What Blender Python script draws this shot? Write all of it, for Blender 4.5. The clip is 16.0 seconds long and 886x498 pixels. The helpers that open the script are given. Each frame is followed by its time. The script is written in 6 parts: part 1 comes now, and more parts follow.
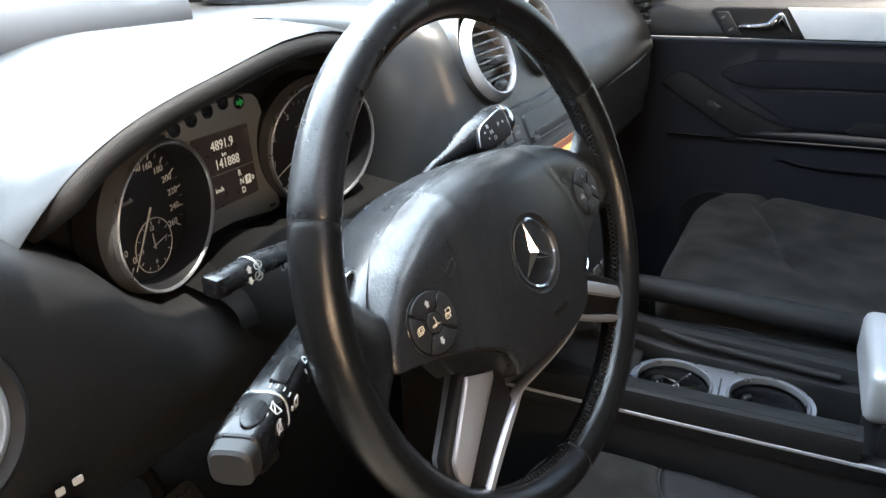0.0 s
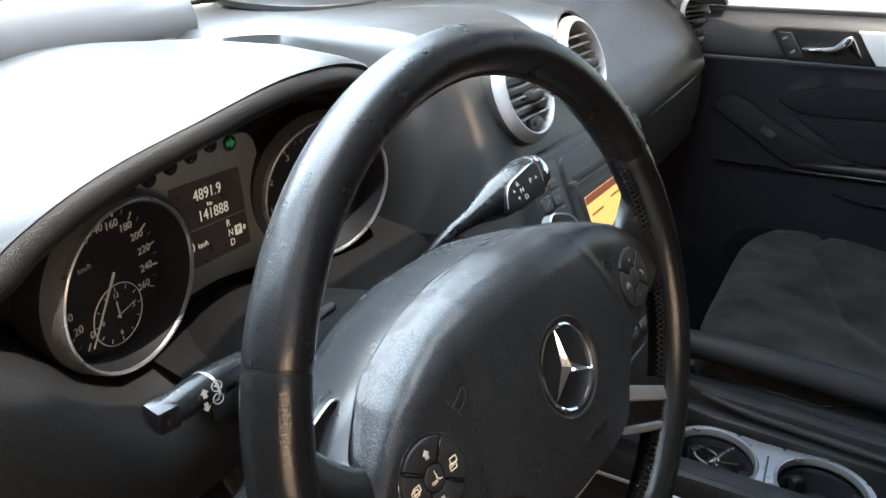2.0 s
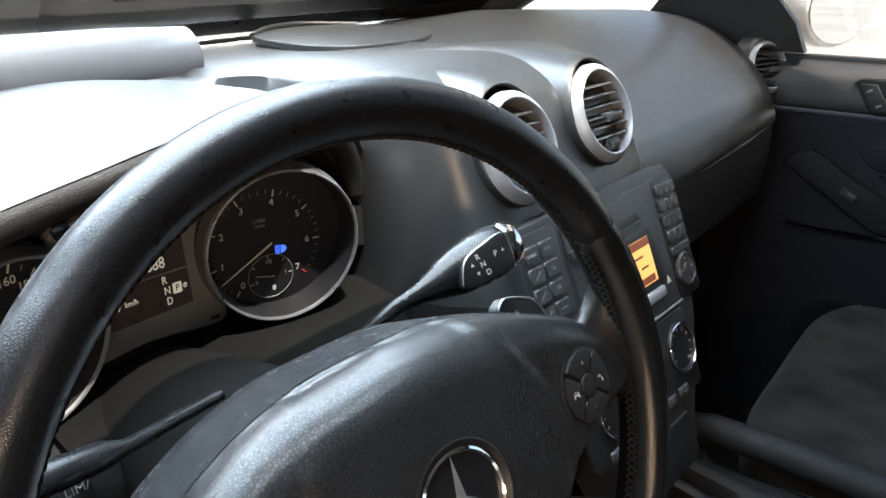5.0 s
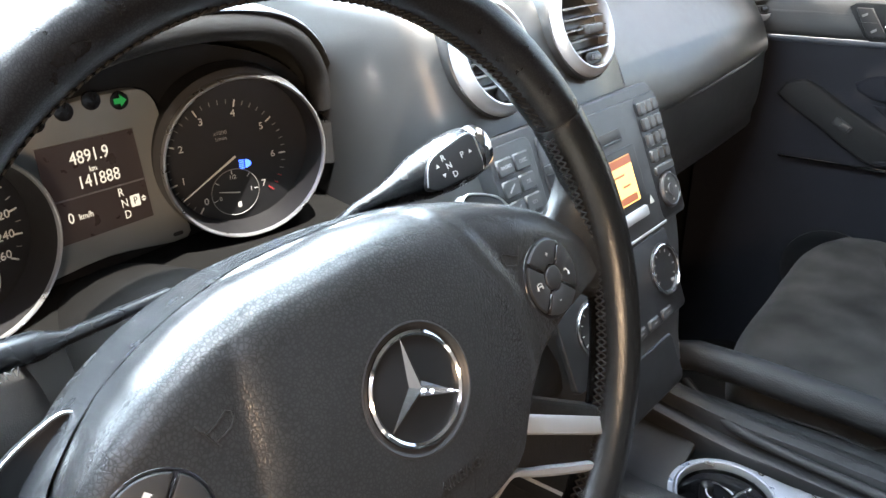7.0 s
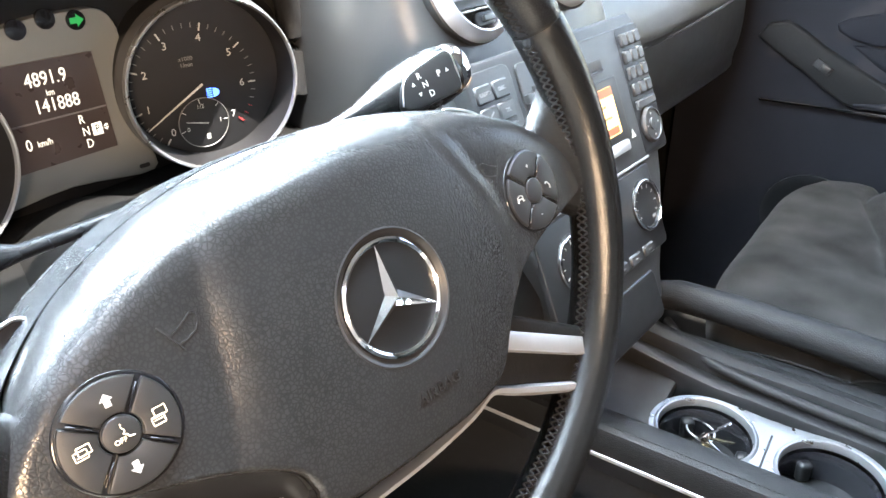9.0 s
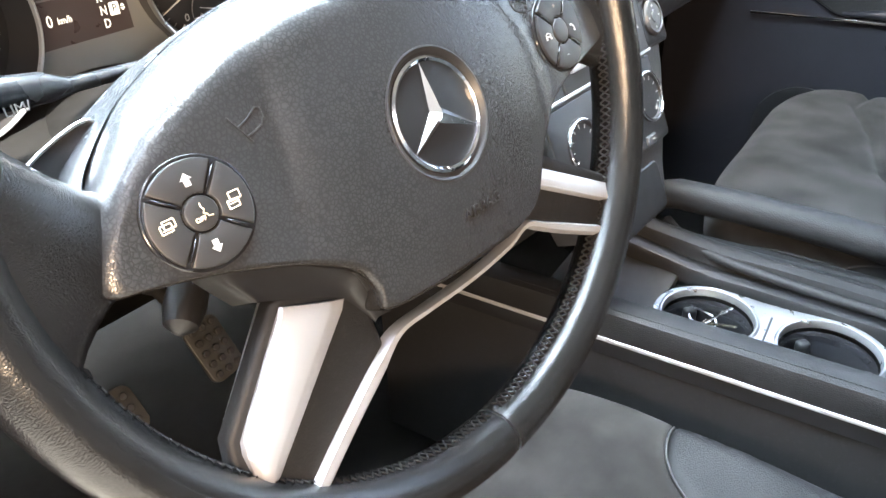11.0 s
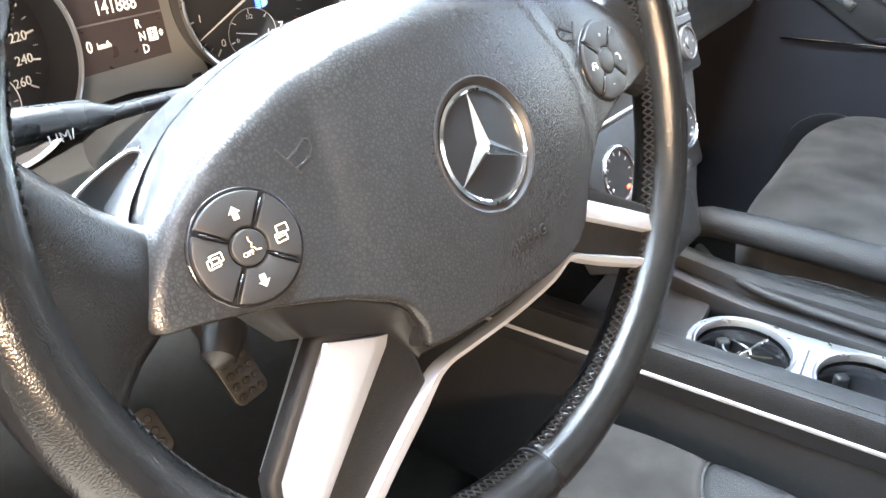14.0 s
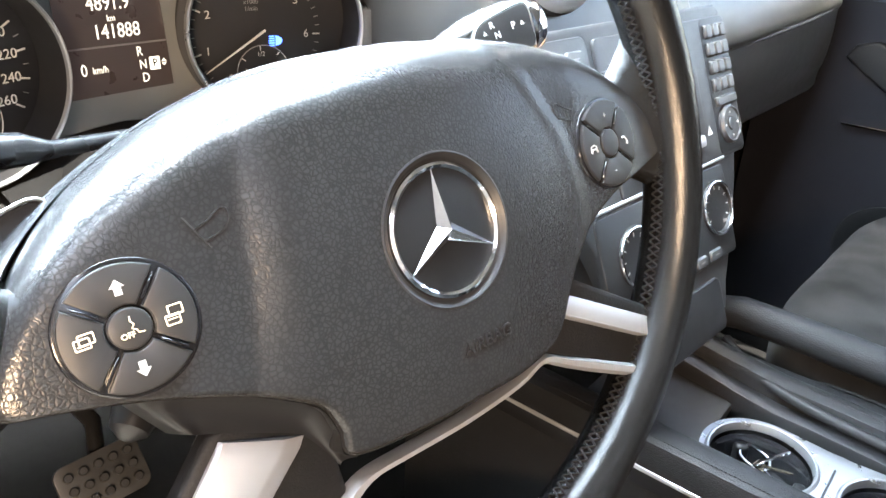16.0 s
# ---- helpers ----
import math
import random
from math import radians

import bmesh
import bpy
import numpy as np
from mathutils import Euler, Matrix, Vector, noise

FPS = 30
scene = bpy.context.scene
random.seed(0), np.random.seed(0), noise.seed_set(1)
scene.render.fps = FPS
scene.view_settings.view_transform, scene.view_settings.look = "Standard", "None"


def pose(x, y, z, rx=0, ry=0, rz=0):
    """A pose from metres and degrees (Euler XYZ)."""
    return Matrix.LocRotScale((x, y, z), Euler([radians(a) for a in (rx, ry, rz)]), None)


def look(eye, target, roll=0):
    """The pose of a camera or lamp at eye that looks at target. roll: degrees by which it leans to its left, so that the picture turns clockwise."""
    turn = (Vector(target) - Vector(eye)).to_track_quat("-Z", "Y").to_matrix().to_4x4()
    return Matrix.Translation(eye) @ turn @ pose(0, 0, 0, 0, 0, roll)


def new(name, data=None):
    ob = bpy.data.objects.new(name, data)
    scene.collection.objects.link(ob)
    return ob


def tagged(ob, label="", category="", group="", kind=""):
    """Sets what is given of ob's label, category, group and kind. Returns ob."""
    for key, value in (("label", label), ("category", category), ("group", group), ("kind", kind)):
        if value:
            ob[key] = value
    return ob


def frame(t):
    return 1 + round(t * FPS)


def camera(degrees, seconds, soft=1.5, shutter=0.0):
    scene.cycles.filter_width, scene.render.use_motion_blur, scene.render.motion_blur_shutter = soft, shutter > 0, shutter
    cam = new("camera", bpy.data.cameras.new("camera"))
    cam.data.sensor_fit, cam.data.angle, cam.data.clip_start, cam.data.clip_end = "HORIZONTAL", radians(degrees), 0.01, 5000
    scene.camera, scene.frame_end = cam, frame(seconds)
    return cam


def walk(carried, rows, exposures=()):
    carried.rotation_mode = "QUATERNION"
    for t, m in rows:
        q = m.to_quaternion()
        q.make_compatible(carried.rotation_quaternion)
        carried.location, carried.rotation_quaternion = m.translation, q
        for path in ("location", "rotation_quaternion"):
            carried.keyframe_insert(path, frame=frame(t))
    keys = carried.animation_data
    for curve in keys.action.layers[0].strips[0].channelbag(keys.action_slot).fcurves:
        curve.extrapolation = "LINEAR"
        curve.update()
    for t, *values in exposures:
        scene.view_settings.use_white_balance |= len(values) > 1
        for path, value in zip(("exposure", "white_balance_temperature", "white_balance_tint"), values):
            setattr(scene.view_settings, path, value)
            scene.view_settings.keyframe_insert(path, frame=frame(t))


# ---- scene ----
cam = camera(63.0, 16.0)
PATH = [
    (0, (-0.422, -0.184, 0.873), (1.129, 0.773, 0.048), -2.4),
    (0.5, (-0.387, -0.165, 0.877), (1.148, 0.792, 0.024), -1.5),
    (1, (-0.363, -0.153, 0.884), (1.168, 0.819, 0.042), -0.9),
    (1.5, (-0.343, -0.141, 0.89), (1.176, 0.851, 0.049), -0.6),
    (2, (-0.32, -0.131, 0.894), (1.18, 0.882, 0.044), -0.6),
    (2.5, (-0.294, -0.13, 0.901), (1.206, 0.885, 0.05), -0.4),
    (3, (-0.278, -0.133, 0.905), (1.214, 0.889, 0.051), 0.1),
    (3.5, (-0.253, -0.136, 0.904), (1.228, 0.898, 0.045), 0.2),
    (3.7, (-0.242, -0.137, 0.902), (1.229, 0.922, 0.058), 0.2),
    (5.8, (-0.185, -0.173, 0.878), (1.161, 1.102, 0.128), -0.6),
    (6, (-0.183, -0.173, 0.874), (1.171, 1.085, 0.11), -0.5),
    (6.5, (-0.181, -0.174, 0.86), (1.168, 1.06, 0.05), -1.0),
    (7, (-0.181, -0.177, 0.847), (1.164, 1.028, -0.011), -1.2),
    (7.5, (-0.181, -0.181, 0.836), (1.173, 0.984, -0.064), -1.2),
    (8, (-0.176, -0.18, 0.827), (1.169, 0.98, -0.093), -1.7),
    (8.5, (-0.174, -0.179, 0.826), (1.177, 0.969, -0.1), -1.2),
    (9, (-0.179, -0.177, 0.818), (1.166, 0.961, -0.13), -1.2),
    (9.5, (-0.19, -0.178, 0.807), (1.145, 0.942, -0.174), -1.6),
    (10, (-0.205, -0.178, 0.797), (1.134, 0.919, -0.206), -1.7),
    (10.2, (-0.21, -0.18, 0.791), (1.133, 0.899, -0.226), -1.9),
    (12.3, (-0.249, -0.183, 0.763), (1.042, 0.894, -0.319), -3.5),
    (12.5, (-0.250, -0.182, 0.762), (1.052, 0.889, -0.314), -3.8),
    (13, (-0.247, -0.182, 0.763), (1.049, 0.915, -0.295), -4.3),
    (13.5, (-0.240, -0.179, 0.765), (1.053, 0.933, -0.280), -4.0),
    (14, (-0.228, -0.167, 0.775), (1.090, 0.955, -0.227), -2.4),
    (14.5, (-0.212, -0.162, 0.780), (1.105, 0.997, -0.179), -1.6),
    (15, (-0.198, -0.161, 0.779), (1.112, 1.048, -0.127), 0.1),
    (15.5, (-0.181, -0.164, 0.776), (1.097, 1.088, -0.118), 1.5),
    (16, (-0.172, -0.166, 0.774), (1.101, 1.084, -0.129), 2.2),
]
walk(cam, [(t, look(eye, target, roll)) for t, eye, target, roll in PATH], [(0, 1.66, 6750, 10), (3.5, 1.28, 6750, 10), (5.8, 1.26, 6750, 10), (6.5, 1.95, 6750, 10), (7, 2.66, 6750, 10), (7.5, 3.1, 6750, 10), (9, 3.52, 6750, 10), (11, 3.85, 6800, 10), (12.5, 4.18, 6800, 10), (14, 4.14, 6800, 10), (16, 3.58, 6750, 10)])

# ---- world, sun ----
SUN_EL, SUN_AZ = 70.0, 180.0   # degrees above the horizon; from straight ahead, minus is to the driver's side
world = bpy.data.worlds.new("sky")
scene.world = world
world.use_nodes = True
wn = world.node_tree.nodes
sky = wn.new("ShaderNodeTexSky")
sky.sky_type, sky.sun_disc = "NISHITA", False
sky.dust_density, sky.air_density = 3.0, 1.2
sky.sun_elevation, sky.sun_rotation = radians(SUN_EL), radians(SUN_AZ)
wn["Background"].inputs["Strength"].default_value = 0.15
world.node_tree.links.new(sky.outputs[0], wn["Background"].inputs["Color"])
sun = new("sun", bpy.data.lights.new("sun", "SUN"))
sun.data.energy, sun.data.angle, sun.data.color = 5.0, radians(0.5), (1.0, 0.95, 0.87)
_az, _el = radians(SUN_AZ), radians(SUN_EL)
sun_from = Vector((math.sin(_az) * math.cos(_el), math.cos(_az) * math.cos(_el), math.sin(_el)))
sun.matrix_world = look(sun_from * 20, (0, 0, 0))


def sky_panel(name, watts, w, h, m, color):
    """The daylight that comes in through an opening of the body."""
    lamp = bpy.data.lights.new(name, "AREA")
    lamp.shape, lamp.size, lamp.size_y, lamp.energy, lamp.color = "RECTANGLE", w, h, watts, color
    new(name, lamp).matrix_world = m
    return lamp


glow = sky_panel("windscreen_daylight", 19.0, 0.90, 0.90, look((-0.02, 0.38, 1.08), (-0.05, 0.147, 0.64)), (0.66, 0.83, 1.0))
glow.spread = radians(160)
sky_panel("door_daylight", 3.8, 0.33, 0.18, look((-0.84, -1.00, 0.94), (0.0, 0.0, 0.62)), (1.0, 0.72, 0.48))

# ---- tools ----
def obj(name, bm, mat, parent=None, label="", m=None, smooth=38.0):
    """Links a bmesh as one mesh object, smooth below the given crease angle."""
    me = bpy.data.meshes.new(name)
    bmesh.ops.recalc_face_normals(bm, faces=bm.faces)
    bm.to_mesh(me)
    bm.free()
    if mat:
        me.materials.append(mat)
    if smooth:
        me.polygons.foreach_set("use_smooth", [True] * len(me.polygons))
        me.set_sharp_from_angle(angle=radians(smooth))
    ob = new(name, me)
    if parent:
        ob.parent = parent
    if m is not None:
        ob.matrix_local = m
    if label:
        ob["label"] = label
    return ob


def part(name, bm, mat, parent, label="", m=None, smooth=38.0):
    return obj(name, bm, mat, parent, label, m, smooth)


def thing(name, label, category, m=None, group="", kind=""):
    e = new(name)
    e.empty_display_size = 0.02
    if m is not None:
        e.matrix_world = m
    return tagged(e, label, category, group, kind)


def rbox(size, at=(0, 0, 0), bev=0.003, seg=2, bm=None, m=None):
    bm = bm or bmesh.new()
    r = bmesh.ops.create_cube(bm, size=1.0)
    vs = r["verts"]
    bmesh.ops.scale(bm, vec=size, verts=vs)
    es = list({e for v in vs for e in v.link_edges})
    if bev:
        r = bmesh.ops.bevel(bm, geom=es, offset=bev, segments=seg, profile=0.6, affect="EDGES")
        vs = list({v for f in r["faces"] for v in f.verts} | {v for v in vs if v.is_valid})
    bmesh.ops.transform(bm, matrix=Matrix.Translation(at) if m is None else m @ Matrix.Translation(at), verts=vs)
    return bm


def loft(sections, closed=True, caps=False, loop=False, bm=None):
    """Faces between equal rows of points; closed: each row is a ring; loop: last row joins the first."""
    bm = bm or bmesh.new()
    rows = [[bm.verts.new(p) for p in s] for s in sections]
    n = len(rows[0])
    pairs = list(zip(rows, rows[1:])) + ([(rows[-1], rows[0])] if loop else [])
    for a, b in pairs:
        for i in range(n if closed else n - 1):
            j = (i + 1) % n
            bm.faces.new((a[i], a[j], b[j], b[i]))
    if caps and not loop:
        bm.faces.new(rows[0][::-1])
        bm.faces.new(rows[-1])
    return bm


def lathe(profile, n=48, bm=None, caps=False, arc=1.0):
    """Turns (radius, height) pairs round z."""
    secs = [[(r * math.cos(2 * math.pi * i / n), r * math.sin(2 * math.pi * i / n), h) for i in range(n)] for r, h in profile]
    return loft(secs, True, caps, bm=bm)


def tube(path, rad, n=12, bm=None, caps=True, flat=1.0, up=(0, 0, 1)):
    """A tube along points; rad is a number or a list; flat squeezes it along the second axis."""
    path = [Vector(p) for p in path]
    secs = []
    for i, p in enumerate(path):
        d = (path[min(i + 1, len(path) - 1)] - path[max(i - 1, 0)]).normalized()
        a = d.cross(Vector(up))
        a = a.normalized() if a.length > 1e-4 else Vector((1, 0, 0))
        b = a.cross(d)
        r = rad[i] if isinstance(rad, (list, tuple)) else rad
        secs.append([p + a * (r * math.cos(2 * math.pi * k / n)) + b * (flat * r * math.sin(2 * math.pi * k / n)) for k in range(n)])
    return loft(secs, True, caps, bm=bm)


def slab(outline, z0, z1, bev=0.0, bm=None, steps=3, shrink=None):
    """A plate with the given (x, y) outline between two heights, its top edge rounded by bev."""
    cx = sum(p[0] for p in outline) / len(outline)
    cy = sum(p[1] for p in outline) / len(outline)
    n = len(outline)

    def inset(d):
        out = []
        for i in range(n):
            p, q, r = Vector(outline[i - 1]), Vector(outline[i]), Vector(outline[(i + 1) % n])
            e1, e2 = (q - p), (r - q)
            n1 = Vector((-e1.y, e1.x)).normalized() if e1.length > 1e-9 else Vector((0, 0))
            n2 = Vector((-e2.y, e2.x)).normalized() if e2.length > 1e-9 else Vector((0, 0))
            nn = n1 + n2
            nn = nn.normalized() if nn.length > 1e-6 else n1
            out.append(q + nn * d / max(0.5, nn.dot(n1)))
        return out
    area = sum(outline[i - 1][0] * outline[i][1] - outline[i][0] * outline[i - 1][1] for i in range(n))
    s = 1 if area > 0 else -1
    secs = [[(p[0], p[1], z0) for p in outline]]
    if bev:
        for k in range(steps + 1):
            a = math.pi / 2 * k / steps
            o = inset(s * bev * (1 - math.cos(a)))
            secs.append([(p[0], p[1], z1 - bev * (1 - math.sin(a)) if z1 > z0 else z1 + bev * (1 - math.sin(a))) for p in o])
    else:
        secs.append([(p[0], p[1], z1) for p in outline])
    return loft(secs, True, True, bm=bm)


def smooth_line(pts, k=6, closed=False):
    """Catmull-Rom through points of any dimension."""
    pts = [Vector(p) for p in pts]
    n, out = len(pts), []
    for i in range(n if closed else n - 1):
        if closed:
            p0, p1, p2, p3 = pts[i - 1], pts[i], pts[(i + 1) % n], pts[(i + 2) % n]
        else:
            p0, p1, p2, p3 = pts[max(i - 1, 0)], pts[i], pts[i + 1], pts[min(i + 2, n - 1)]
        for j in range(k):
            t = j / k
            out.append(0.5 * ((2 * p1) + (p2 - p0) * t + (2 * p0 - 5 * p1 + 4 * p2 - p3) * t * t + (3 * p1 - p0 - 3 * p2 + p3) * t ** 3))
    if not closed:
        out.append(pts[-1])
    return out


def rrect(w, h, r, k=5, cx=0, cy=0):
    out = []
    for sx, sy, a0 in ((1, 1, 0), (-1, 1, 90), (-1, -1, 180), (1, -1, 270)):
        for i in range(k + 1):
            a = radians(a0 + 90 * i / k)
            out.append((cx + sx * (w / 2 - r) + r * math.cos(a), cy + sy * (h / 2 - r) + r * math.sin(a)))
    return out


def circle(r, n=40, cx=0, cy=0, a0=0.0, a1=360.0):
    return [(cx + r * math.cos(radians(a0 + (a1 - a0) * i / n)), cy + r * math.sin(radians(a0 + (a1 - a0) * i / n))) for i in range(n)]


def text_mesh(name, body, size, mat, parent, m, align="CENTER", deep=0.0002):
    cu = bpy.data.curves.new(name, "FONT")
    cu.body, cu.size, cu.align_x, cu.align_y, cu.extrude, cu.resolution_u = body, size, align, "CENTER", deep, 3
    tmp = new(name, cu)
    me = bpy.data.meshes.new_from_object(tmp.evaluated_get(bpy.context.evaluated_depsgraph_get()))
    bpy.data.objects.remove(tmp)
    bpy.data.curves.remove(cu)
    me.materials.clear()
    me.materials.append(mat)
    ob = new(name, me)
    ob.parent, ob.matrix_local = parent, m
    return ob


# ---- materials ----
def material(name, color, rough=0.5, metal=0.0, var=0.15, scale=18.0, grain=0.0, gscale=900.0, wave=0.0, coat=0.0, emit=None, strength=0.0,
             spec=0.5, sheen=0.0, rvar=0.04, kind="noise", trans=0.0, dust=0.0, crease=0.0):
    mt = bpy.data.materials.new(name)
    mt.use_nodes = True
    nt = mt.node_tree
    N, L = nt.nodes, nt.links
    b = N["Principled BSDF"]
    b.inputs["Metallic"].default_value = metal
    b.inputs["Specular IOR Level"].default_value = spec
    b.inputs["Coat Weight"].default_value = coat
    b.inputs["Coat Roughness"].default_value = 0.1
    b.inputs["Sheen Weight"].default_value = sheen
    b.inputs["Transmission Weight"].default_value = trans
    tc = N.new("ShaderNodeTexCoord")
    big = N.new("ShaderNodeTexNoise")
    big.inputs["Scale"].default_value, big.inputs["Detail"].default_value = scale, 5
    L.new(tc.outputs["Object"], big.inputs["Vector"])
    rmp = N.new("ShaderNodeMapRange")
    rmp.inputs["From Min"].default_value, rmp.inputs["From Max"].default_value = 0.25, 0.75
    rmp.inputs["To Min"].default_value, rmp.inputs["To Max"].default_value = 1 - var, 1 + var
    L.new(big.outputs["Fac"], rmp.inputs["Value"])
    mul = N.new("ShaderNodeVectorMath")
    mul.operation = "SCALE"
    mul.inputs[0].default_value = color[:3]
    L.new(rmp.outputs[0], mul.inputs["Scale"])
    col = mul.outputs[0]
    if dust:
        fine = N.new("ShaderNodeTexNoise")
        fine.inputs["Scale"].default_value, fine.inputs["Detail"].default_value = 260, 6
        L.new(tc.outputs["Object"], fine.inputs["Vector"])
        cut = N.new("ShaderNodeMapRange")
        cut.inputs["From Min"].default_value, cut.inputs["From Max"].default_value = 0.56, 0.78
        cut.inputs["To Max"].default_value = dust
        L.new(fine.outputs["Fac"], cut.inputs["Value"])
        mx = N.new("ShaderNodeMix")
        mx.data_type = "RGBA"
        mx.inputs["B"].default_value = (0.3, 0.29, 0.27, 1)
        L.new(cut.outputs[0], mx.inputs["Factor"])
        L.new(col, mx.inputs["A"])
        col = mx.outputs["Result"]
    L.new(col, b.inputs["Base Color"])
    rr = N.new("ShaderNodeMapRange")
    rr.inputs["From Min"].default_value, rr.inputs["From Max"].default_value = 0.3, 0.7
    rr.inputs["To Min"].default_value, rr.inputs["To Max"].default_value = max(0.02, rough - rvar), min(1, rough + rvar)
    sm = N.new("ShaderNodeTexNoise")
    sm.inputs["Scale"].default_value, sm.inputs["Detail"].default_value = scale * 4, 4
    L.new(tc.outputs["Object"], sm.inputs["Vector"])
    L.new(sm.outputs["Fac"], rr.inputs["Value"])
    L.new(rr.outputs[0], b.inputs["Roughness"])
    if grain:
        if kind == "leather":
            g = N.new("ShaderNodeTexVoronoi")
            g.feature = "DISTANCE_TO_EDGE"
            g.inputs["Scale"].default_value = gscale
            warp = N.new("ShaderNodeTexNoise")
            warp.inputs["Scale"].default_value = gscale * 0.5
            L.new(tc.outputs["Object"], warp.inputs["Vector"])
            add = N.new("ShaderNodeVectorMath")
            add.operation = "MULTIPLY_ADD"
            add.inputs[1].default_value = (1.2 / gscale,) * 3
            L.new(warp.outputs["Color"], add.inputs[0])
            L.new(tc.outputs["Object"], add.inputs[2])
            L.new(add.outputs[0], g.inputs["Vector"])
            hgt = N.new("ShaderNodeMapRange")
            hgt.inputs["From Max"].default_value = 0.25
            L.new(g.outputs["Distance"], hgt.inputs["Value"])
            src = hgt.outputs[0]
            for out, base in (("Base Color", 1.0), ("Specular IOR Level", spec)) if crease else ():     # shade of the creases between the cells, put into colour and specular
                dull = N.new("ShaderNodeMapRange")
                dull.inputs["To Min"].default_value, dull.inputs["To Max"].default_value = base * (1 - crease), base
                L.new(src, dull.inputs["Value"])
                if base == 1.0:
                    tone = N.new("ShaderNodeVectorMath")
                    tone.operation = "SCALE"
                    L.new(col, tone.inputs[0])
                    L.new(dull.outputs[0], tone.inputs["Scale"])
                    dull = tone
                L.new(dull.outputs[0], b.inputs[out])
        else:
            g = N.new("ShaderNodeTexNoise")
            g.inputs["Scale"].default_value, g.inputs["Detail"].default_value = gscale, 3
            L.new(tc.outputs["Object"], g.inputs["Vector"])
            src = g.outputs["Fac"]
        bp = N.new("ShaderNodeBump")
        bp.inputs["Strength"].default_value, bp.inputs["Distance"].default_value = grain, 0.0006
        L.new(src, bp.inputs["Height"])
        L.new(bp.outputs[0], b.inputs["Normal"])
    if emit:
        b.inputs["Emission Color"].default_value = (*emit, 1)
        b.inputs["Emission Strength"].default_value = strength
    return mt


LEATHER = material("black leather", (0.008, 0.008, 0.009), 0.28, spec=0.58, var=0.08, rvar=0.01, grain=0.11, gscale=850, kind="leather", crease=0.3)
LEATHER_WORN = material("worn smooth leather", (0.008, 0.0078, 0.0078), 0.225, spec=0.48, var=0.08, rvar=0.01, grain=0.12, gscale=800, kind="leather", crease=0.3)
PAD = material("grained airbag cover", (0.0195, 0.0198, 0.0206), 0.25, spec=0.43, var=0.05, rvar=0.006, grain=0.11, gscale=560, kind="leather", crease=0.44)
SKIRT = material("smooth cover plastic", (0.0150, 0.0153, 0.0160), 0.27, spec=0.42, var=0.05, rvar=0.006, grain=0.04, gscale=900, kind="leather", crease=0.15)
RECESS = material("smooth black plastic", (0.013, 0.013, 0.0135), 0.42, spec=0.35, var=0.05, rvar=0.01)
DASH = material("soft dash plastic", (0.016, 0.0165, 0.0168), 0.36, spec=0.68, var=0.1, rvar=0.03, grain=0.13, gscale=1400)
DASH_LOW = material("hard lower plastic", (0.008, 0.008, 0.0083), 0.55, spec=0.2, var=0.12, grain=0.3, gscale=1100, dust=0.02)
BLACK = material("black plastic", (0.007, 0.007, 0.0075), 0.40, spec=0.32, var=0.1, grain=0.08, gscale=1500)
LIP = material("grained lip", (0.010, 0.010, 0.0105), 0.5, spec=0.3, var=0.12, grain=0.3, gscale=700, kind="leather")
STALK = material("satin black stalk plastic", (0.005, 0.005, 0.0055), 0.27, spec=0.3, var=0.1, rvar=0.02)
GLOSS = material("gloss black", (0.008, 0.008, 0.009), 0.12, var=0.1)
GREY_FASCIA = material("grey fascia", (0.155, 0.162, 0.158), 0.5, var=0.06, grain=0.1)
STACK = material("graphite fascia", (0.0175, 0.0181, 0.0192), 0.42, spec=0.35, var=0.08, grain=0.12, gscale=1600, dust=0.02)
LEDGE = material("blue-grey ledge plastic", (0.060, 0.064, 0.072), 0.40, spec=0.35, var=0.08, grain=0.1, gscale=1600)
SLAT = material("grey vent plastic", (0.046, 0.047, 0.048), 0.45, var=0.08)
KEYCAP = material("graphite keys", (0.021, 0.0217, 0.0228), 0.4, var=0.08)
SILVER = material("satin silver paint", (0.43, 0.436, 0.448), 0.40, metal=0.7, var=0.05, grain=0.04, gscale=2500)
# Lighter copy of the silver: the door trim's bright reflection put into its colour.
SILVER_LIT = material("silver lightened by reflection", (0.80, 0.805, 0.81), 0.42, metal=0.4, var=0.05, grain=0.05, gscale=2500)
DIAL_RING = material("satin dial ring", (0.42, 0.425, 0.43), 0.30, metal=0.9, var=0.05)
CHROME = material("chrome", (0.82, 0.82, 0.83), 0.09, metal=1.0, var=0.04, rvar=0.05)
SUEDE = material("grey suede", (0.0165, 0.0160, 0.0155), 0.95, var=0.85, scale=13, grain=0.35, gscale=1800, sheen=0.03, spec=0.05)
SEAT_LEATHER = material("black seat leather", (0.0085, 0.0087, 0.0092), 0.48, spec=0.18, var=0.2, grain=0.3, gscale=420, kind="leather")
DOORTRIM = material("dark door lining", (0.0095, 0.0098, 0.0130), 0.72, var=0.12, grain=0.25, gscale=1200, spec=0.14)
CARPET = material("black carpet", (0.0045, 0.0045, 0.0045), 1.0, var=0.4, scale=60, grain=0.9, gscale=1500, spec=0.1)
RUBBER = material("black rubber", (0.012, 0.012, 0.012), 0.6, var=0.2)
STEEL = material("brushed steel", (0.55, 0.55, 0.54), 0.32, metal=1.0, var=0.1, grain=0.1, gscale=1200)
DIAL = material("dial face", (0.006, 0.006, 0.007), 0.45, var=0.1, grain=0.05)
INK = material("white print", (0.40, 0.40, 0.385), 0.6, var=0.03)
DIM_INK = material("grey print", (0.15, 0.15, 0.15), 0.6, var=0.05)
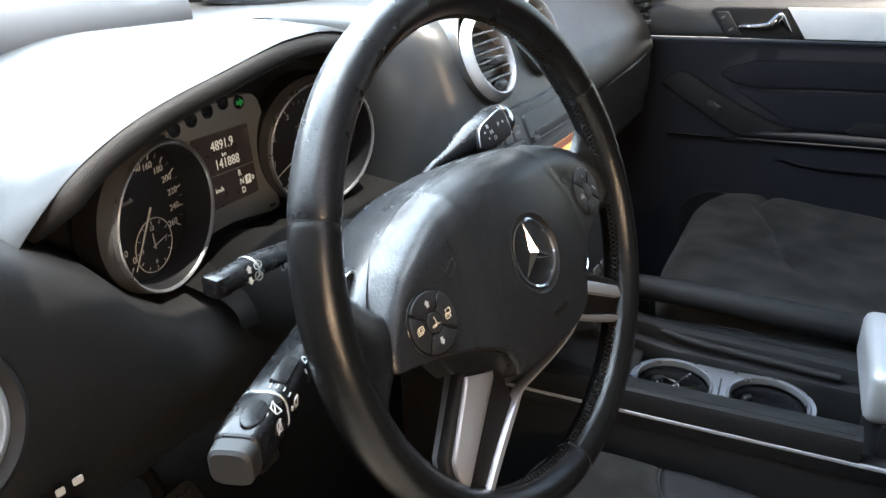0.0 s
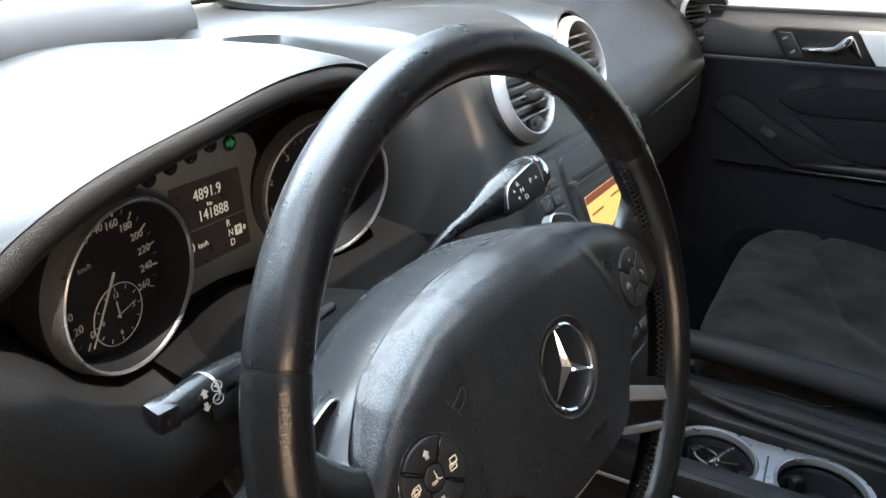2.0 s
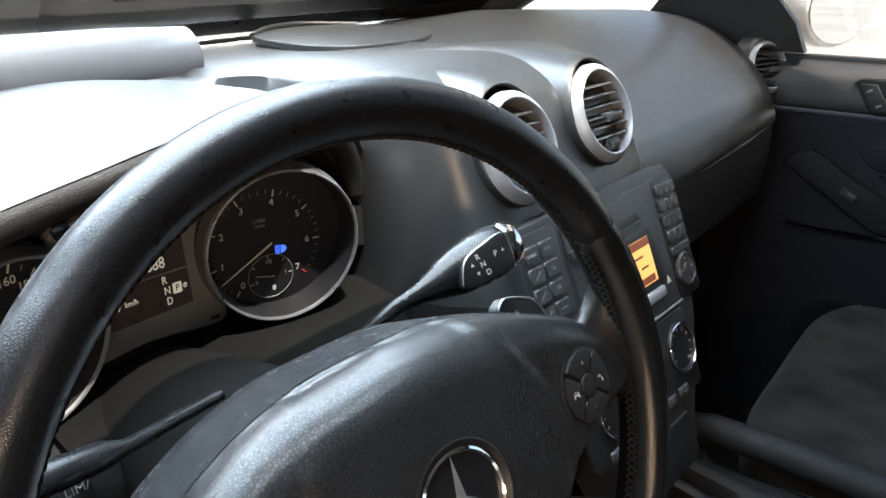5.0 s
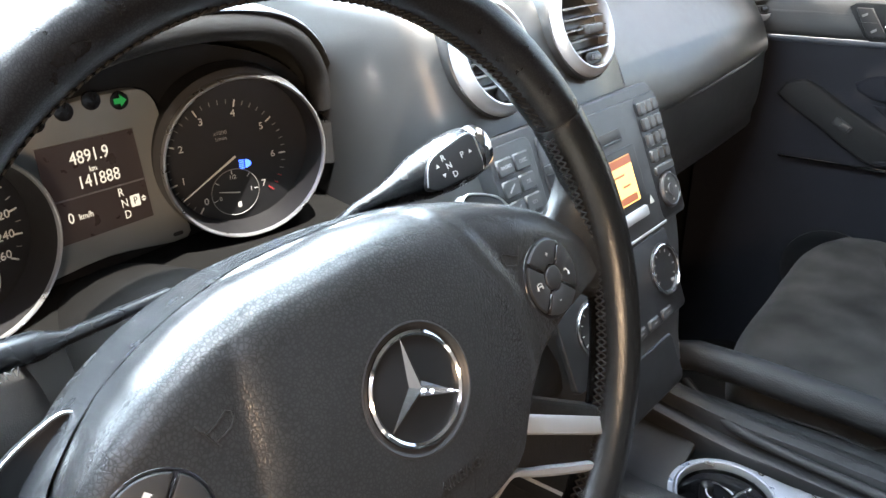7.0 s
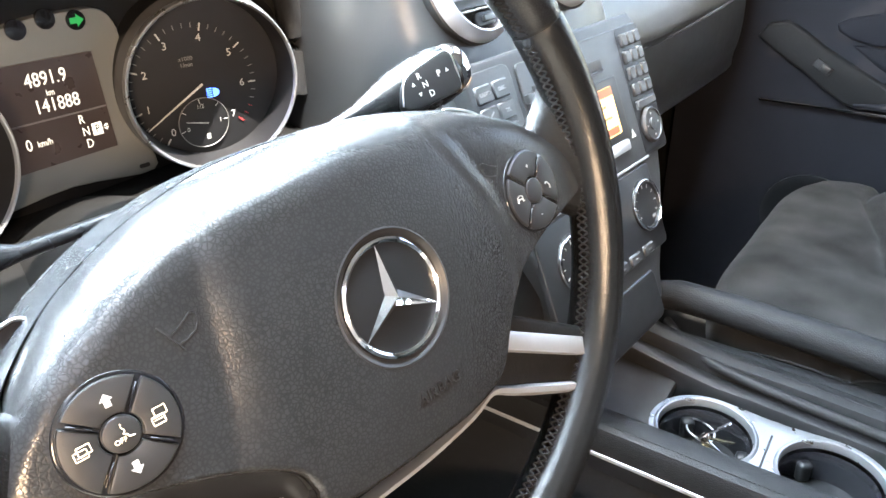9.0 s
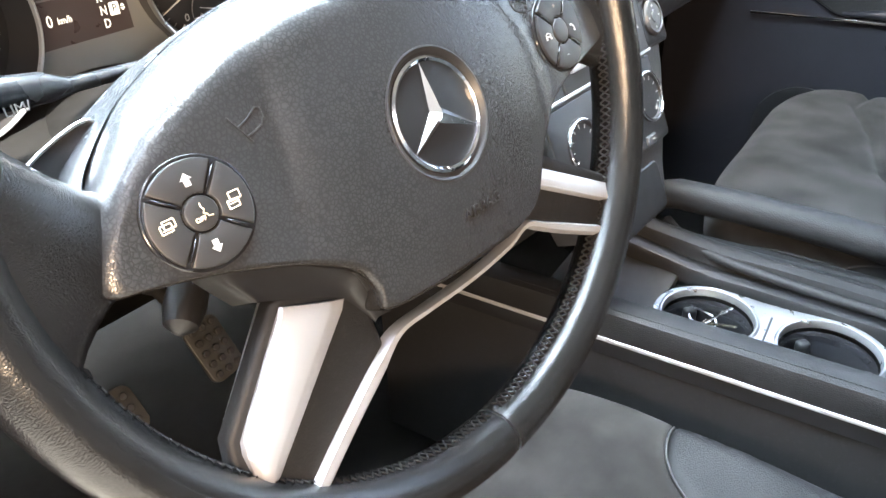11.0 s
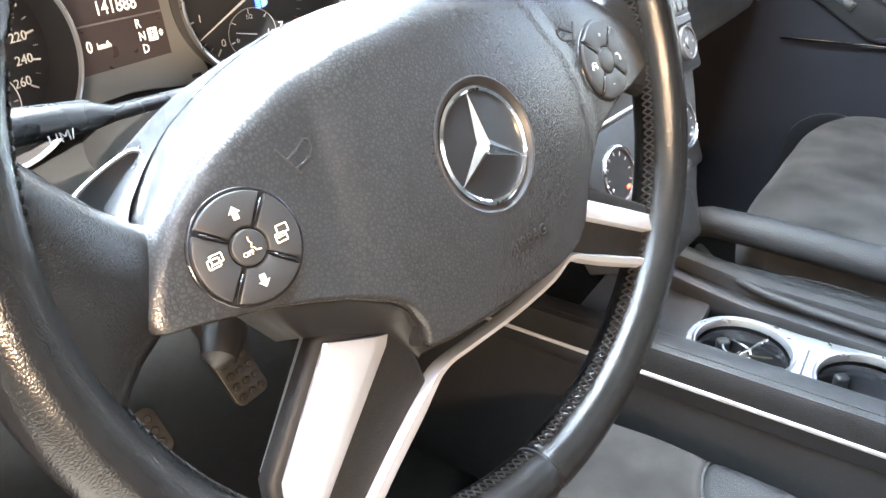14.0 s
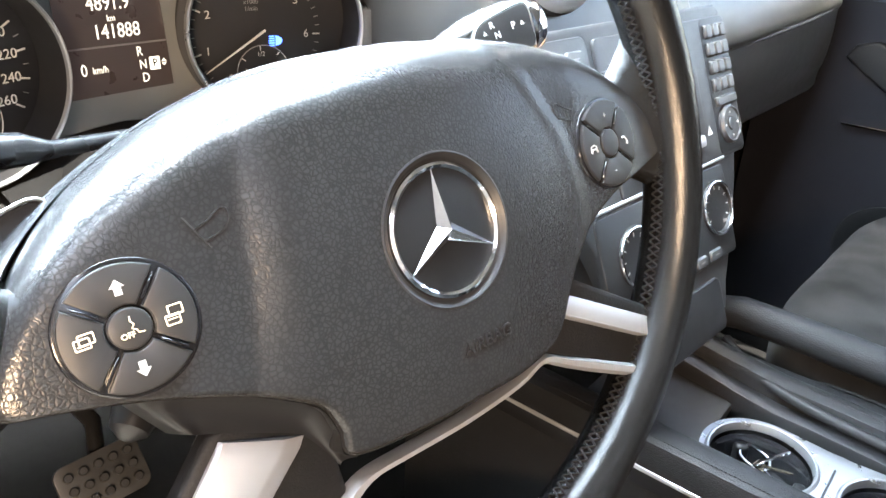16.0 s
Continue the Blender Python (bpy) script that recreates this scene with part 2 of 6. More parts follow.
RED_INK = material("red print", (0.35, 0.03, 0.03), 0.6, var=0.03)
LIT = material("lit digits", (0.30, 0.28, 0.23), 0.5, emit=(1.0, 0.93, 0.78), strength=0.15)
BEZEL = material("satin grey bezel", (0.11, 0.11, 0.113), 0.38, metal=0.5, var=0.06)
LCD = material("dark display", (0.034, 0.030, 0.029), 0.3, var=0.05, emit=(0.26, 0.14, 0.11), strength=0.008)
AMBER = material("amber display", (0.1, 0.05, 0.01), 0.4, emit=(1.0, 0.53, 0.16), strength=0.55)
AMBER_BAR = material("dim display bar", (0.06, 0.02, 0.01), 0.4, emit=(0.30, 0.09, 0.04), strength=0.25)
BLUE_LAMP = material("blue tell-tale", (0.01, 0.02, 0.2), 0.4, emit=(0.05, 0.14, 1.0), strength=0.8)
GREEN_LAMP = material("green tell-tale", (0.008, 0.05, 0.015), 0.4, emit=(0.02, 0.65, 0.12), strength=0.05)
RED_LAMP = material("red tell-tale", (0.2, 0.01, 0.01), 0.4, emit=(1.0, 0.05, 0.02), strength=0.8)
THREAD = material("grey thread", (0.012, 0.012, 0.012), 0.9, var=0.2, spec=0.15)
HEADLINER = material("grey headliner", (0.13, 0.13, 0.125), 0.95, var=0.08, grain=0.3)
PILLAR = material("dark pillar trim", (0.05, 0.05, 0.05), 0.7, var=0.1, grain=0.2)
WHITE_PAINT = material("white car paint", (0.75, 0.75, 0.75), 0.25, var=0.02, coat=0.6)
# Darker than BLACK: the visor's shade is put into cowl and shroud colour.
MATT_SHADE = material("shade-dark matt plastic", (0.004, 0.004, 0.004), 0.9, var=0.15, spec=0.1)
SKY_BLOCK = material("dark sky blocker", (0.11, 0.10, 0.09), 0.9, var=0.25, scale=1.5, grain=0.4, gscale=40)
GROUND = material("grey paving", (0.20, 0.195, 0.18), 0.9, var=0.25, scale=0.8, grain=0.3, gscale=60)
DISTANCE_GLOW = material("glowing distance backdrop", (0.6, 0.6, 0.6), 0.9, var=0.1, scale=0.3, emit=(0.93, 0.97, 1.0), strength=7.0)
FRIT = material("black glass edge", (0.01, 0.01, 0.01), 0.3, var=0.3, dust=0.25)
GLASS = material("clear glass", (0.95, 0.97, 0.97), 0.02, var=0.0, rvar=0.0, trans=1.0)
GOLD = material("brass key metal", (0.75, 0.66, 0.45), 0.22, metal=1.0, var=0.1)
MIRROR = material("mirror glass", (0.9, 0.9, 0.9), 0.02, metal=1.0, var=0.0, rvar=0.0)

# ---- ground and distance ----
bm = bmesh.new()
bmesh.ops.create_grid(bm, x_segments=2, y_segments=2, size=400)
tagged(obj("ground", bm, GROUND, m=Matrix.Translation((0, 0, -0.45))), "grey paving round the parked car", "ground", kind="structure")
# Glowing slab: stands in for the bright outdoors mirrored in the dash top.
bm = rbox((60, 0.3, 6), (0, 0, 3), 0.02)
tagged(obj("backdrop", bm, DISTANCE_GLOW, m=pose(6, 26, -0.45)), "glowing distance backdrop far ahead of the car", "backdrop", kind="structure")

# Unseen wall, added to keep the low sky off the wheel.
tagged(obj("sky_block_wall", rbox((0.3, 24, 4.5), (0, 0, 2.25), 0.02), SKY_BLOCK, m=pose(-2.4, 0, -0.45)), "unseen dark wall added to block low sky light", "wall", kind="structure")

# ---- body shell ----
CX = 0.385   # the car's middle


roof = thing("roof", "grey cloth headliner under the car roof", "headliner", kind="structure")
part("headliner_panel", rbox((1.26, 2.0, 0.03), (CX, -1.12, 1.27), 0.012), HEADLINER, roof)
part("front_header", rbox((1.30, 0.14, 0.05), (CX, -0.06, 1.262), 0.02), HEADLINER, roof)
for sx in (-1, 1):
    part("roof_rail", rbox((0.09, 2.1, 0.07), (CX + sx * 0.63, -1.05, 1.235), 0.02), PILLAR, roof)
    w = tube([(CX + sx * 0.64, -0.05, 1.23), (CX + sx * 0.69, 0.48, 0.99), (CX + sx * 0.735, 0.95, 0.74)], 0.045, 10)
    tagged(obj("pillar", w, PILLAR), "dark trimmed windscreen pillar", "pillar", kind="structure")
    tagged(obj("pillar", tube([(CX + sx * 0.72, -0.85, 0.0), (CX + sx * 0.70, -0.9, 0.75), (CX + sx * 0.64, -0.95, 1.24)], 0.06, 10), PILLAR),
           "dark trimmed centre pillar beside the seats", "pillar", kind="structure")
tagged(obj("floor", rbox((1.46, 3.0, 0.05), (CX, -0.55, -0.025), 0.01), CARPET), "black carpeted car floor", "floor", kind="structure")
tagged(obj("door_sill", rbox((0.10, 2.2, 0.12), (CX + 0.745, -0.2, 0.01), 0.02), CARPET), "black carpeted sill below the passenger door", "sill", kind="structure")
tagged(obj("firewall", rbox((1.46, 0.05, 0.62), (CX, 0.93, 0.33), 0.01), CARPET), "black carpeted bulkhead ahead of the footwells", "wall", kind="structure")
# Unseen rear panels, closed to the roof to keep sky reflections off the rim.
tagged(obj("rear_wall", rbox((1.46, 0.06, 1.26), (CX, -2.05, 0.63), 0.02), SEAT_LEATHER), "unseen black panel closing the cabin rear against sky light", "wall", kind="structure")
for sx in (-1, 1):
    tagged(obj("rear_side", rbox((0.06, 1.1, 1.24), (CX + sx * 0.71, -1.5, 0.62), 0.02), DOORTRIM), "unseen dark rear side panel, closed over the windows against sky light", "door lining", kind="structure")
# the driver's open door, out of view, added to keep sky light off the dash
tagged(obj("driver_door", rbox((0.07, 1.05, 0.72), (-0.035, -0.525, 0.36), 0.02), DOORTRIM, m=pose(-0.37, 0.46, 0.0, 0, 0, -62)), "unseen dark panel for the open driver door, added to block light", "car door", kind="structure")
# bonnet seen through the screen, and the screen itself
tagged(obj("bonnet", loft([[(CX + u * 0.75, 1.0 + 0.95 * v, 0.74 - 0.10 * v * v - 0.05 * u * u) for u in (-1, -.6, 0, .6, 1)] for v in (0, .3, .6, 1)], False), WHITE_PAINT),
       "white painted bonnet beyond the windscreen", "bonnet", kind="structure")
scr = thing("windscreen", "clear raked windscreen with a dusty black lower edge", "windscreen", kind="structure")
ws = loft([[(CX + u * (0.72 - 0.05 * k), 0.94 - 0.95 * k - 0.05 * u * u, 0.765 + 0.485 * k) for u in (-1, -.7, -.35, 0, .35, .7, 1)] for k in (0, .33, .66, 1)], False)
pane = part("pane", ws, GLASS, scr)
pane.visible_shadow = False
part("glass_edge_band", loft([[(CX + u * 0.70, 0.925 - 0.05 * u * u - 0.055 * k, 0.768 + 0.035 * k) for u in (-1, -.7, -.35, 0, .35, .7, 1)] for k in (0, 1)], False), FRIT, scr)

# ---- dashboard ----
# rows of (y, z) from the windscreen down the face, at stations across the car
PAD_ROW = [(0.93, 0.755), (0.75, 0.765), (0.58, 0.772), (0.46, 0.776), (0.37, 0.768), (0.30, 0.742), (0.25, 0.705), (0.218, 0.665), (0.203, 0.632), (0.200, 0.618), (0.2035, 0.610), (0.202, 0.575), (0.208, 0.532), (0.232, 0.49), (0.42, 0.45)]


def row_shift(row, dy=0.0, dz=0.0, low=0.0):
    return [(y + dy * min(1, max(0, (0.6 - y) / 0.3)), z + dz * (1 if z > 0.6 else 0.4) + (low if z < 0.6 else 0)) for y, z in row]


def brow(z):
    """A row whose face reaches up to the height z below the dials and then falls back into their well."""
    return [(0.93, 0.755), (0.75, 0.765), (0.58, 0.768), (0.50, 0.765), (0.45, 0.75), (0.42, max(0.72, z + 0.022)), (0.40, max(0.69, z + 0.017)), (0.38, max(0.66, z + 0.013)),
            (0.345, z + 0.010), (0.30, z + 0.004), (0.256, z - 0.008), (0.232, z - 0.035), (0.236, 0.53), (0.30, 0.46), (0.50, 0.42)]


WELL_ROW = [(0.93, 0.755), (0.75, 0.765), (0.58, 0.768), (0.50, 0.765), (0.45, 0.74), (0.42, 0.72), (0.40, 0.69), (0.39, 0.66), (0.37, 0.63), (0.31, 0.606), (0.235, 0.596), (0.225, 0.575), (0.236, 0.53), (0.30, 0.46), (0.50, 0.42)]
STACK_ROW = [(0.93, 0.755), (0.75, 0.765), (0.58, 0.773), (0.46, 0.782), (0.37, 0.790), (0.30, 0.793), (0.245, 0.785), (0.205, 0.762), (0.180, 0.705), (0.158, 0.655), (0.140, 0.618), (0.118, 0.560), (0.098, 0.505), (0.098, 0.44), (0.16, 0.40)]
STATIONS = [(-0.345, row_shift(brow(0.733), 0.08, -0.02)), (-0.32, row_shift(brow(0.735), 0.025)), (-0.295, row_shift(brow(0.735), 0.006)), (-0.262, brow(0.730)), (-0.237, brow(0.720)), (-0.206, brow(0.704)), (-0.168, brow(0.674)), (-0.140, brow(0.636)), (-0.110, brow(0.610)), (-0.07, brow(0.600)), (0.0, WELL_ROW), (0.198, WELL_ROW),
            (0.203, row_shift(STACK_ROW, 0.11, -0.01)), (0.212, row_shift(STACK_ROW, 0.06, -0.006)), (0.224, row_shift(STACK_ROW, 0.025)), (0.238, row_shift(STACK_ROW, 0.008)), (0.275, row_shift(STACK_ROW, 0.006)), (0.33, row_shift(STACK_ROW, 0.006)),
            (0.42, row_shift(STACK_ROW, 0.006)), (0.495, row_shift(STACK_ROW, 0.008)), (0.517, row_shift(STACK_ROW, 0.02)), (0.530, row_shift(PAD_ROW, -0.012, 0.004)), (0.56, PAD_ROW), (0.70, row_shift(PAD_ROW, -0.002, 0.003)), (0.90, row_shift(PAD_ROW, 0.003, 0.012)), (1.02, row_shift(PAD_ROW, 0.008, 0.018)),
            (1.085, row_shift(PAD_ROW, 0.034, 0.012)), (1.112, row_shift(PAD_ROW, 0.085, 0.0))]
dash = thing("dashboard", "dark grey soft plastic dashboard with dusty upper pad", "dashboard")
secs = []
for x, row in STATIONS:
    hi = smooth_line([(y, z) for y, z in row[:10]], 4)
    lo = smooth_line([(y, z) for y, z in row[10:]], 4)
    secs.append([(x, p[0], p[1]) for p in hi + lo])
n_hi = len(smooth_line([(y, z) for y, z in PAD_ROW[:10]], 4))
n_cut = n_hi - 9
wide = [k for k, (x, row) in enumerate(STATIONS) if x > 0.525][0]
part("pad", loft([r[:n_hi + 1] for r in secs[11:]], False), DASH, dash, smooth=50)
part("pad_middle", loft([r[:17] for r in secs[10:12]], False), DASH, dash, smooth=50)
# The well takes the darker plastic; it stands in for the visor's shade.
part("instrument_well", loft([r[16:n_hi + 1] for r in secs[10:12]], False), DASH_LOW, dash, "well round the steering column, darkened for the visor's shade", smooth=50)
part("driver_pad", loft([r[:n_cut + 1] for r in secs[:11]], False), DASH, dash, smooth=50)
part("driver_panel", loft([r[n_cut:] for r in secs[:11]], False), DASH_LOW, dash, "hard dark plastic below the instruments", smooth=50)
part("lower_panel", loft([r[n_hi:] for r in secs[10:wide + 1]], False), DASH_LOW, dash, "hard dark plastic below the pad", smooth=50)
part("glovebox_lid", loft([r[n_hi:] for r in secs[wide:]], False), DASH, dash, "closed grey glovebox lid", smooth=50)

# the visor over the instruments: an arch, seen from behind, swept forward
ARCH = [(-0.262, 0.600), (-0.240, 0.650), (-0.216, 0.688), (-0.186, 0.719), (-0.155, 0.742), (-0.106, 0.763), (-0.040, 0.778), (0.030, 0.790), (0.100, 0.788), (0.160, 0.773), (0.200, 0.742), (0.214, 0.700), (0.212, 0.650), (0.205, 0.605)]
arch = smooth_line(ARCH, 5)


def arch_ring(y, grow, lift=0.0):
    return [((p[0] - 0.004) * grow + 0.004, y + 0.05 * ((p[0] - 0.0) / 0.2) ** 2 * (1 if p[0] > 0 else 0.4) + (1.6 * max(0, 0.688 - p[1]) if p[0] < 0 else 0), 0.62 + (p[1] - 0.62) * grow + lift) for p in arch]


visor = [arch_ring(0.335, 0.90), arch_ring(0.30, 0.915), arch_ring(0.262, 0.955), arch_ring(0.240, 0.985), arch_ring(0.236, 1.0), arch_ring(0.240, 1.012), arch_ring(0.26, 1.025), arch_ring(0.32, 1.03, 0.002), arch_ring(0.42, 1.04, -0.004), arch_ring(0.56, 1.05, -0.02), arch_ring(0.72, 1.06, -0.04)]
part("visor", loft(visor, False), DASH, dash, "curved visor over the instruments")
lip = smooth_line([(-0.1900, 0.275, 0.694)] + arch_ring(0.243, 0.945)[15:-3:5], 4)
part("visor_lip", tube(lip, [0.0125 - 0.0085 * max(0.0, 1 - k / 5) - 0.0025 * min(1.0, k / 20) for k in range(len(lip))], 16), LIP, dash, "rounded grained lip of the visor")
bar = [(-0.34, 0.60, 0.768), (-0.20, 0.605, 0.774), (0.0, 0.61, 0.778), (0.15, 0.615, 0.780), (0.238, 0.618, 0.780), (0.2395, 0.618, 0.780), (0.240, 0.618, 0.780)]
part("defroster_ledge", tube(bar, [0.046, 0.045, 0.043, 0.039, 0.035, 0.0345, 0.0335], 28), LEDGE, dash, "raised rounded defroster ledge below the screen")
part("ledge_gap", tube([(x, y - 0.031, z - 0.0165) for x, y, z in bar[:6]], 0.0045, 10), RUBBER, dash)
# pods that carry the two middle vents, tapering forward into the pad
for px, pz in ((0.294, 0.738), (0.433, 0.745)):
    prof = [(0.197, 0.0460, 0.0), (0.1925, 0.0488, 0.0), (0.1940, 0.0505, 0.0), (0.202, 0.0520, 0.0), (0.24, 0.0530, 0.001), (0.30, 0.050, 0.003), (0.37, 0.043, 0.006), (0.45, 0.029, 0.010), (0.52, 0.012, 0.012), (0.55, 0.004, 0.012)]
    part("vent_pod", loft([[(px + 0.02 * (y - 0.2) + r * math.cos(2 * math.pi * k / 40), y + 0.42 * r * math.sin(2 * math.pi * k / 40) * max(0, 1 - max(0, y - 0.19) / 0.1), pz + dz + r * math.sin(2 * math.pi * k / 40)) for k in range(40)] for y, r, dz in prof], True), DASH, dash, "tapering pod behind a vent")
part("speaker_grille", slab([(p[0], p[1]) for p in smooth_line([(0.430, 0.575), (0.530, 0.548), (0.620, 0.590), (0.668, 0.66), (0.665, 0.76), (0.60, 0.835), (0.50, 0.840), (0.432, 0.77), (0.408, 0.66)], 5, True)], 0.77, 0.7790, 0.002), STACK, dash, "perforated grey loudspeaker grille")
part("grille_lip", tube(smooth_line([(0.435, 0.775, 0.7775), (0.50, 0.825, 0.781), (0.575, 0.838, 0.7815), (0.655, 0.790, 0.7775)], 5), 0.005, 10), STACK, dash, "raised lip behind the loudspeaker")
for k in range(5):
    part("defroster_slot", rbox((0.075, 0.022, 0.006), (0, 0, 0), 0.002), BLACK, dash, m=pose(0.33 + 0.085 * k, 0.855 - 0.004 * abs(k - 2), 0.7665, -3, 0, 0))
# light switch, fuse flap edge and glovebox lock
part("light_switch", lathe([(0.026, 0), (0.026, 0.004), (0.020, 0.006), (0.018, 0.014), (0.012, 0.016), (0.001, 0.016)], 36), BLACK, dash, m=pose(-0.255, 0.228, 0.512, 95, 0, 0))
for k, (w, h) in enumerate(((0.010, 0.003), (0.006, 0.006), (0.007, 0.006))):
    part("switch_mark", slab(rrect(w, h, 0.0012, 2), 0, 0.0006), INK, dash, m=pose(-0.257 + 0.0125 * k, 0.2235, 0.5470, 92, 0, -8))
part("glovebox_lock", lathe([(0.016, 0), (0.016, 0.004), (0.012, 0.006), (0.011, 0.003), (0.001, 0.003)], 28), BLACK, dash, m=pose(0.60, 0.204, 0.572, 90, 0, 0))
# the underside that shades the footwells
tagged(obj("underdash", rbox((1.42, 0.50, 0.02), (CX, 0.66, 0.425), 0.005), RUBBER), "black panel under the dashboard", "panel", kind="structure")
for sx in (-1, 1):
    tagged(obj("kick_panel", rbox((0.05, 0.75, 0.78), (CX + sx * 0.735, 0.62, 0.36), 0.01), CARPET), "black carpeted kick panel beside the footwell", "panel", kind="structure")
part("pad_gap", tube([(x, 0.2030 + 0.02 * max(0, x - 0.9) * 4, 0.6135 + (0.003 if x > 0.65 else 0) + 0.06 * max(0, x - 0.75)) for x in np.linspace(0.54, 1.015, 24)], 0.0028, 8), RUBBER, dash)

# ---- steering wheel ----
WT = 24.0
HUB = Vector((0.0, 0.0, 0.66))
_s, _c = math.sin(radians(WT)), math.cos(radians(WT))
WM = Matrix(((1, 0, 0, HUB.x), (0, _s, -_c, HUB.y), (0, _c, _s, HUB.z), (0, 0, 0, 1)))   # across, up the wheel, towards the driver
wheel = thing("steering_wheel", "black leather four-spoke steering wheel with silver trim", "steering wheel", WM)
RIM_U, RIM_V, RIM_R, RIM_W = -0.0096, 0.0115, 0.1725, 0.0
RU, RW = 0.0132, 0.0155
TA, TB = 0.076, 0.107       # the rim's plane leans a little against the hub's axis
_n = Vector((-TA, -TB, 1)).normalized()
_x = Vector((1, 0, TA)).normalized()
_y = _n.cross(_x)
TM = Matrix(((_x.x, _y.x, _n.x, 0), (_x.y, _y.y, _n.y, 0), (_x.z, _y.z, _n.z, -0.0145), (0, 0, 0, 1)))
PADM = pose(0, 0, 0, 0, -3.9, 0)


def rim_section(a, ru=RU, rw=RW, n=24):
    c, s = math.cos(a), math.sin(a)
    out = []
    for k in range(n):
        b = 2 * math.pi * k / n
        d = RIM_R + ru * math.cos(b)
        out.append((RIM_U + d * c, RIM_V + d * s, RIM_W + rw * math.sin(b)))
    return out


# three lengths of leather between the seams, each a little drawn in at its ends
SEAMS = [27.0, 153.0, 270.0]
for k, (a0, a1) in enumerate(((27.0, 153.0), (153.0, 270.0), (270.0, 387.0))):
    rows = []
    n = 44
    for i in range(n + 1):
        a = radians(a0 + 0.25 + (a1 - a0 - 0.5) * i / n)
        e = min(i, n - i) / n * radians(a1 - a0) * RIM_R
        g = 1.0 if e > 0.004 else 0.965
        rows.append(rim_section(a, RU * g, RW * g))
    extra = [rim_section(radians(a0 + 1.3)), rim_section(radians(a1 - 1.3))]
    rows[1:1] = [extra[0]]
    rows[-1:-1] = [extra[1]]
    part("rim", loft(rows, True), LEATHER if k == 0 else LEATHER_WORN, wheel, "worn black leather rim section", m=TM)
for deg in SEAMS:
    a = radians(deg)
    part("rim_seam", loft([rim_section(a + d, RU * 0.955, RW * 0.955) for d in (-0.02, 0.0, 0.02)], True), BLACK, wheel, m=TM)
part("rim_core", loft([rim_section(2 * math.pi * i / 60, RU * 0.9, RW * 0.9, 10) for i in range(60)], True, loop=True), RUBBER, wheel, m=TM)

# crossed stitching round the inside of the rim
bm = bmesh.new()
cnt = 250
for i in range(cnt):
    a = 2 * math.pi * i / cnt
    if any(abs((math.degrees(a) - d + 180) % 360 - 180) < 1.5 for d in SEAMS):
        continue
    for s0, s1 in ((-1, 1), (1, -1)):
        pts = []
        for t in (-1, -0.3, 0.3, 1):
            b = radians(178 + 11 * t * s0)
            aa = a + 0.0115 * t
            d = RIM_R + (RU + 0.0005) * math.cos(b)
            pts.append((RIM_U + d * math.cos(aa), RIM_V + d * math.sin(aa), RIM_W + (RW + 0.0005) * math.sin(b)))
        tube(pts, 0.00055, 5, bm=bm, caps=False)
tagged(part("stitching", bm, THREAD, wheel, "grey crossed stitching", m=TM), kind="stuff")

# airbag cover: a raised middle, two flatter wings past a fold, a top edge that rolls back
PAD_R = [(0.0, 0.0765), (0.030, 0.0758), (0.051, 0.0725), (0.077, 0.0650), (0.099, 0.0550), (0.118, 0.0470), (0.133, 0.0360), (0.146, 0.0170), (0.1530, 0.0040), (0.1500, -0.0010), (0.130, -0.0060), (0.108, -0.0105), (0.087, -0.0185), (0.0715, -0.0300), (0.0590, -0.0450), (0.0465, -0.0600), (0.025, -0.0655), (0.0, -0.0660)]
PAD_L = [(-0.030, -0.0655), (-0.0575, -0.0625), (-0.0600, -0.0520), (-0.0640, -0.0420), (-0.074, -0.0345), (-0.090, -0.0262), (-0.116, -0.0165), (-0.138, -0.0110), (-0.1480, -0.0085), (-0.1500, -0.0030), (-0.143, 0.0120), (-0.132, 0.0300), (-0.116, 0.0445), (-0.099, 0.0550), (-0.077, 0.0650), (-0.051, 0.0725), (-0.030, 0.0758)]
outline = PAD_R + PAD_L
outline = smooth_line(outline, 9, True)
FOLD_L = ((-0.045, 0.060, 0.086), (-0.027, 0.060, 0.084), (-0.012, 0.058, 0.080), (0.005, 0.057, 0.076), (0.020, 0.057, 0.0735), (0.040, 0.053, 0.070), (0.080, 0.044, 0.060))
FOLD_R = ((-0.045, 0.062, 0.074), (-0.024, 0.070, 0.080), (-0.006, 0.0715, 0.083), (0.010, 0.0710, 0.082), (0.023, 0.068, 0.078), (0.037, 0.060, 0.070), (0.080, 0.036, 0.050))
BEND = ((-0.150, 0.006), (-0.128, 0.028), (-0.100, 0.0415), (-0.080, 0.0475), (-0.050, 0.0545), (-0.020, 0.058), (0.010, 0.059), (0.050, 0.0550), (0.085, 0.0470), (0.110, 0.0400), (0.150, 0.020))
CREST = ((-0.150, 0.012), (-0.131, 0.030), (-0.116, 0.0445), (-0.099, 0.0550), (-0.077, 0.0650), (-0.051, 0.0725), (0.0, 0.0765), (0.051, 0.0725), (0.077, 0.0650), (0.116, 0.0480), (0.150, 0.024))


def step(rows, x, k=1):
    return float(np.interp(x, [r[0] for r in rows], [r[k] for r in rows]))


